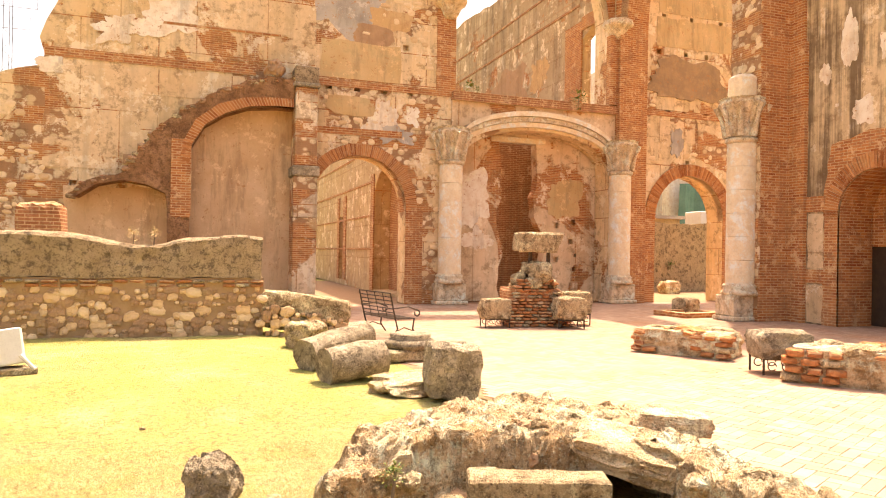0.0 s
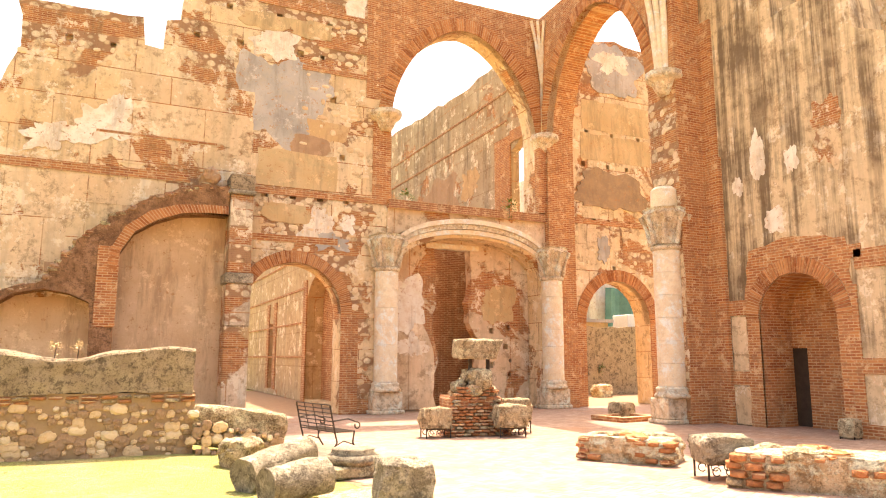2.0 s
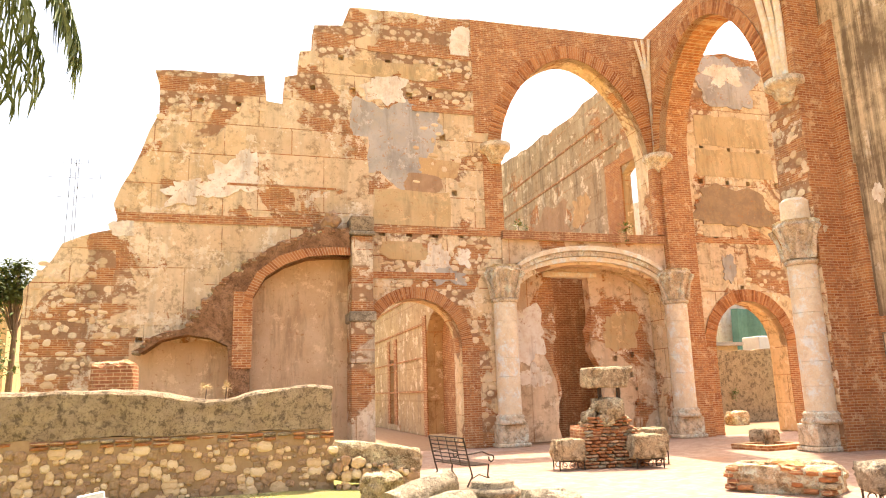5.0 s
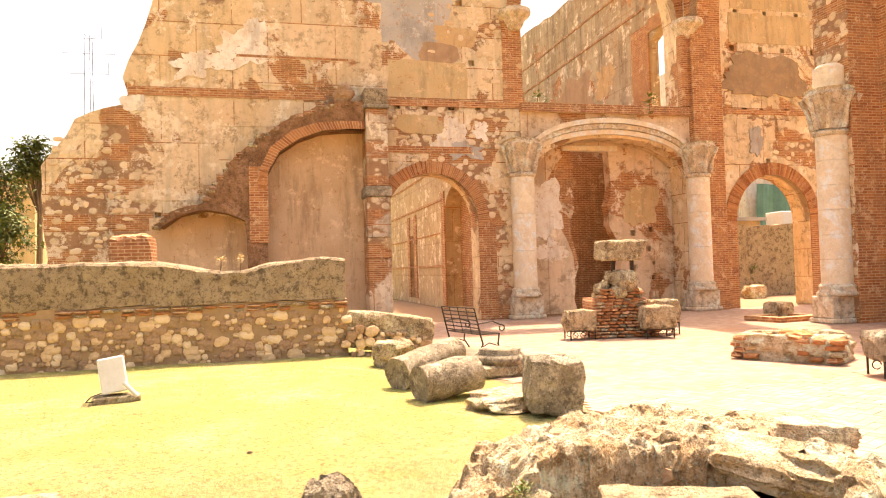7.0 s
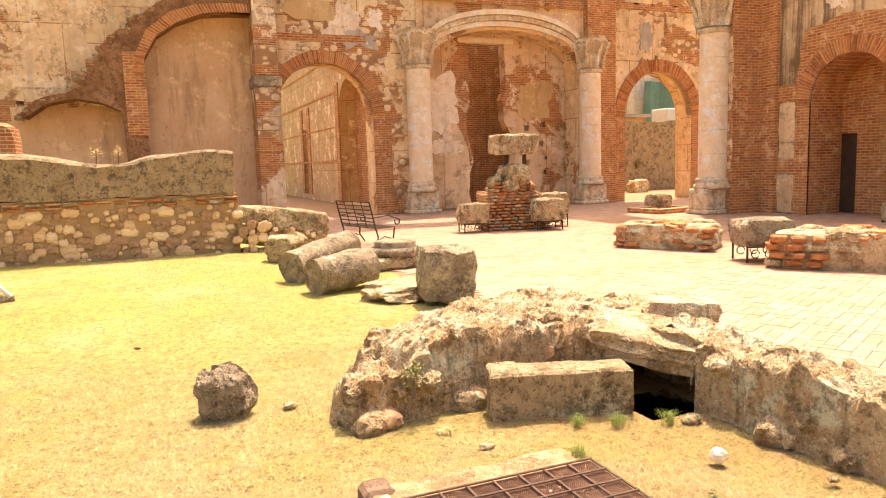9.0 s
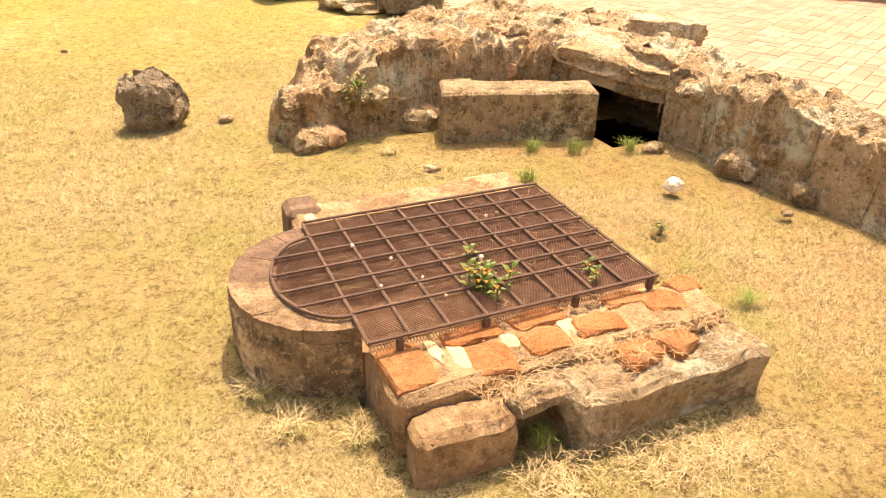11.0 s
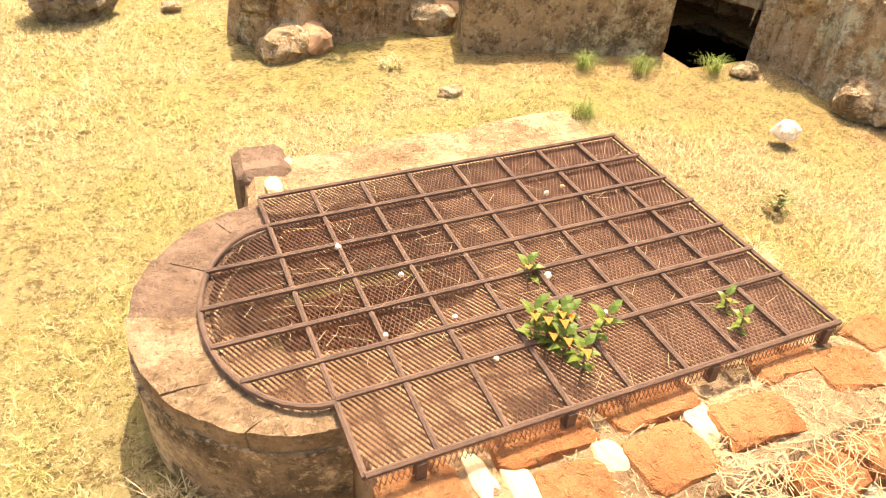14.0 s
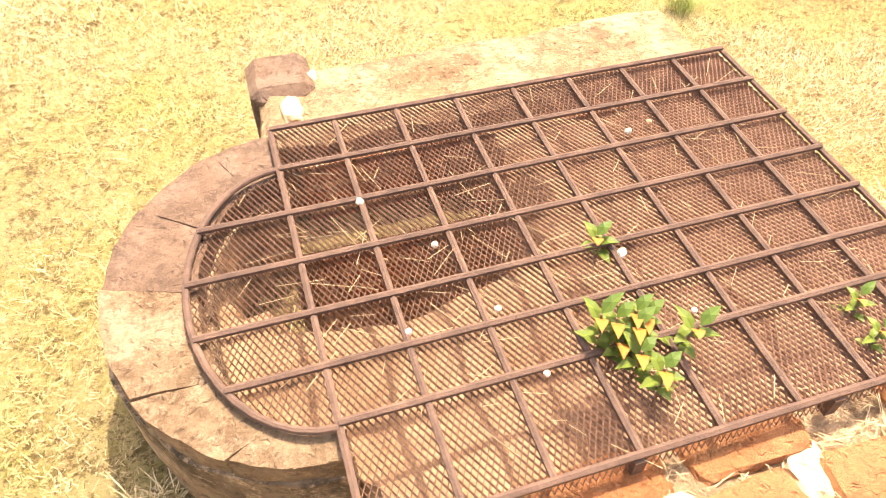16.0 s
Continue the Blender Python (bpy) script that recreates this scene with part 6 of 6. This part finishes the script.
tagged(mesh_object("tin_roof", box(bmesh.new(), (25.5, 36.0, 4.2), (29.5, 39, 4.4), 0.0, pose(0, 0, 0, 0, 0, 0)), GREY_PATCH), "grey sheet roof behind the yard wall", "roof")
bm = boxes(((25.8, 36.2, 0), (29.2, 38.8, 4.2)))
tagged(mesh_object("shed", bm, CREAM_PATCH), "plain shed under the sheet roof", "shed")

# pebbles, chips and straw lying on the grate
rnd = random.Random(19)
for k in range(9):
    x, y = rnd.uniform(2.05, 3.1), rnd.uniform(2.75, 3.55)
    s = rnd.uniform(0.01, 0.018)
    tagged(mesh_object("pebble", rock((s, s, s), k, 0.2, 0.2, 2, pose(x, y, GZ + s * 0.3)), WHITE_PATCH), "small white pebble lying on the grate", "pebble", "pebbles on the grate")
bm = bmesh.new()
for k in range(170):
    x, y = rnd.uniform(1.9, 3.1), rnd.uniform(2.72, 3.58)
    if not inside_grate(x, y):
        continue
    a, l = rnd.uniform(0, 6.3), rnd.uniform(0.02, 0.09)
    rod(bm, (x, y, GZ - 0.004), (x + l * math.cos(a), y + l * math.sin(a), GZ - 0.002 + rnd.uniform(0, 0.008)), 0.0006, 4)
tagged(mesh_object("straw_litter", bm, STRAW), "dry straw scattered on the grate", "straw", kind="stuff")

# stones and twigs on the lawn
for k, (x, y, s) in enumerate(((2.0, 5.9, 0.08), (0.9, 8.4, 0.05), (1.9, 9.7, 0.06), (4.5, 3.3, 0.05), (4.55, 2.6, 0.04), (0.6, 4.9, 0.05), (3.0, 4.55, 0.08), (4.45, 4.35, 0.1))):
    tagged(mesh_object("loose_stone", rock((s * 1.3, s, s * 0.6), k + 200, 0.3, 0.2, 3, pose(x, y, 0.0)), CORAL if k % 2 else PALE_CORAL), "small loose stone on the lawn", "stone", "loose stones on the lawn")


# ---- grass ----
def blades(name, label, x0, x1, y0, y1, count, h, seed, lying):
    rn = np.random.default_rng(seed)
    x = rn.uniform(x0, x1, count)
    y = rn.uniform(y0, y1, count)
    thin = rn.uniform(0, 1, count)
    keep = []
    for k in range(count):
        a, b = float(x[k]), float(y[k])
        if (2.0 < a < 3.3 and 2.32 < b < 3.92) or (a <= 2.04 and math.hypot((a - 2.03) / 0.40, (b - 3.22) / 0.42) < 1) or (4.22 < a < 4.78 and 4.46 < b < 5.02):
            continue
        if b > 2 and a > paved_from(b) - 0.1:
            continue
        if thin[k] > 0.62 + 1.2 * noise.noise(Vector((a * 0.9, b * 0.9, 2))):
            continue
        if a > 1.9 and b < 7.3 and ruin_height(a, b) > 0.02:
            continue
        keep.append(k)
    x, y = x[keep], y[keep]
    n = len(keep)
    z = np.array([ground_height(float(a), float(b)) for a, b in zip(x, y)])
    ang = rn.uniform(0, 2 * np.pi, n)
    hh = h * rn.uniform(0.4, 1.0, n)
    lean = rn.uniform(lying, lying + 0.9, n) * hh
    wd = 0.0007 + h * 0.021
    dx, dy = np.cos(ang), np.sin(ang)
    up = hh / (1 + lying)
    co = np.empty((n, 3, 3))
    co[:, 0] = np.stack([x - dy * wd, y + dx * wd, z - 0.004], 1)
    co[:, 1] = np.stack([x + dy * wd, y - dx * wd, z - 0.004], 1)
    co[:, 2] = np.stack([x + dx * lean, y + dy * lean, z + up], 1)
    me = bpy.data.meshes.new(name)
    me.from_pydata(co.reshape(-1, 3).tolist(), [], np.arange(3 * n).reshape(-1, 3).tolist())
    me.materials.append(BLADE)
    tagged(new(name, me), label, "grass", kind="stuff")


blades("grass", "short sun-dried grass round the well", 0.2, 4.9, 1.9, 4.6, 360000, 0.029, 1, 0.8)
blades("grass", "short sun-dried grass before the ruin", -0.6, 4.9, 4.6, 7.6, 170000, 0.042, 2, 0.8)
blades("grass", "dry yellow lawn grass", -6.0, 4.6, 7.4, 15.8, 130000, 0.05, 3, 0.7)
blades("grass", "dry yellow lawn grass", -4.0, 0.2, 2.0, 7.6, 60000, 0.04, 4, 0.8)

# ---- herringbone paving, nearest bricks as pieces ----
BL, BW = 0.27, 0.135
def paver(l, w):
    bm = bmesh.new()
    g = 0.0035
    box(bm, (g, g, -0.02), (l - g, w - g, 0.0))
    return bm


proto = part("paving_brick", paver(BL, BW), PAVING, pavement)
TURN = Matrix.Rotation(radians(27), 4, "Z")
rnd = random.Random(2)
cells = []
U = BW
for i in range(-60, 330):
    for j in range(-300, 330):
        # herringbone: each brick is fixed by (i + j) mod 4
        k = (i - j) % 4
        if k == 0:
            cells.append((i, j, 0))
        elif k == 3:
            cells.append((i, j, 1))
near, rest = [], []
for i, j, q in cells:
    p = TURN @ Vector((i * U, j * U, 0))
    if not (-12 < p.y < 25 and p.x < 24 and p.x > paved_from(p.y) + 0.12):
        continue
    if p.y > 16 and p.x < 4.5:
        continue
    (near if 5.0 < p.x < 7.7 and 3.4 < p.y < 7.4 else rest).append((p, q))
near.sort(key=lambda c: (c[0].x - 5.8) ** 2 + (c[0].y - 5.0) ** 2)
rest += near[290:]
for k, (p, q) in enumerate(near[:290]):
    o = proto if k == 0 else new("paving_brick", proto.data)
    o.parent = pavement
    m = Matrix.Translation((p.x, p.y, rnd.uniform(-0.002, 0.002))) @ TURN
    o.matrix_basis = m @ (Matrix.Translation((U, 0, 0)) @ Matrix.Rotation(radians(90), 4, "Z") if q else Matrix.Identity(4))
g = 0.0035
verts, faces = [], []
ca, sa = math.cos(radians(27)), math.sin(radians(27))
for p, q in rest:
    w, l = (BW, BL) if q else (BL, BW)
    z = rnd.uniform(-0.0015, 0.0015)
    b = len(verts)
    for u, v in ((g, g), (w - g, g), (w - g, l - g), (g, l - g)):
        verts.append((p.x + ca * u - sa * v, p.y + sa * u + ca * v, z))
    faces.append((b, b + 1, b + 2, b + 3))
    if p.y < 10 and p.x < 12:
        for u, v in ((g, g), (w - g, g), (w - g, l - g), (g, l - g)):
            verts.append((p.x + ca * u - sa * v, p.y + sa * u + ca * v, z - 0.011))
        for s in range(4):
            e = (s + 1) % 4
            faces.append((b + s, b + 4 + s, b + 4 + e, b + e))
me = bpy.data.meshes.new("paving_bricks")
me.from_pydata(verts, [], faces)
me.materials.append(PAVING)
me.update()
o = new("paving_bricks", me)
o.parent = pavement
tagged(o, "herringbone brick paving of the court", kind="stuff")
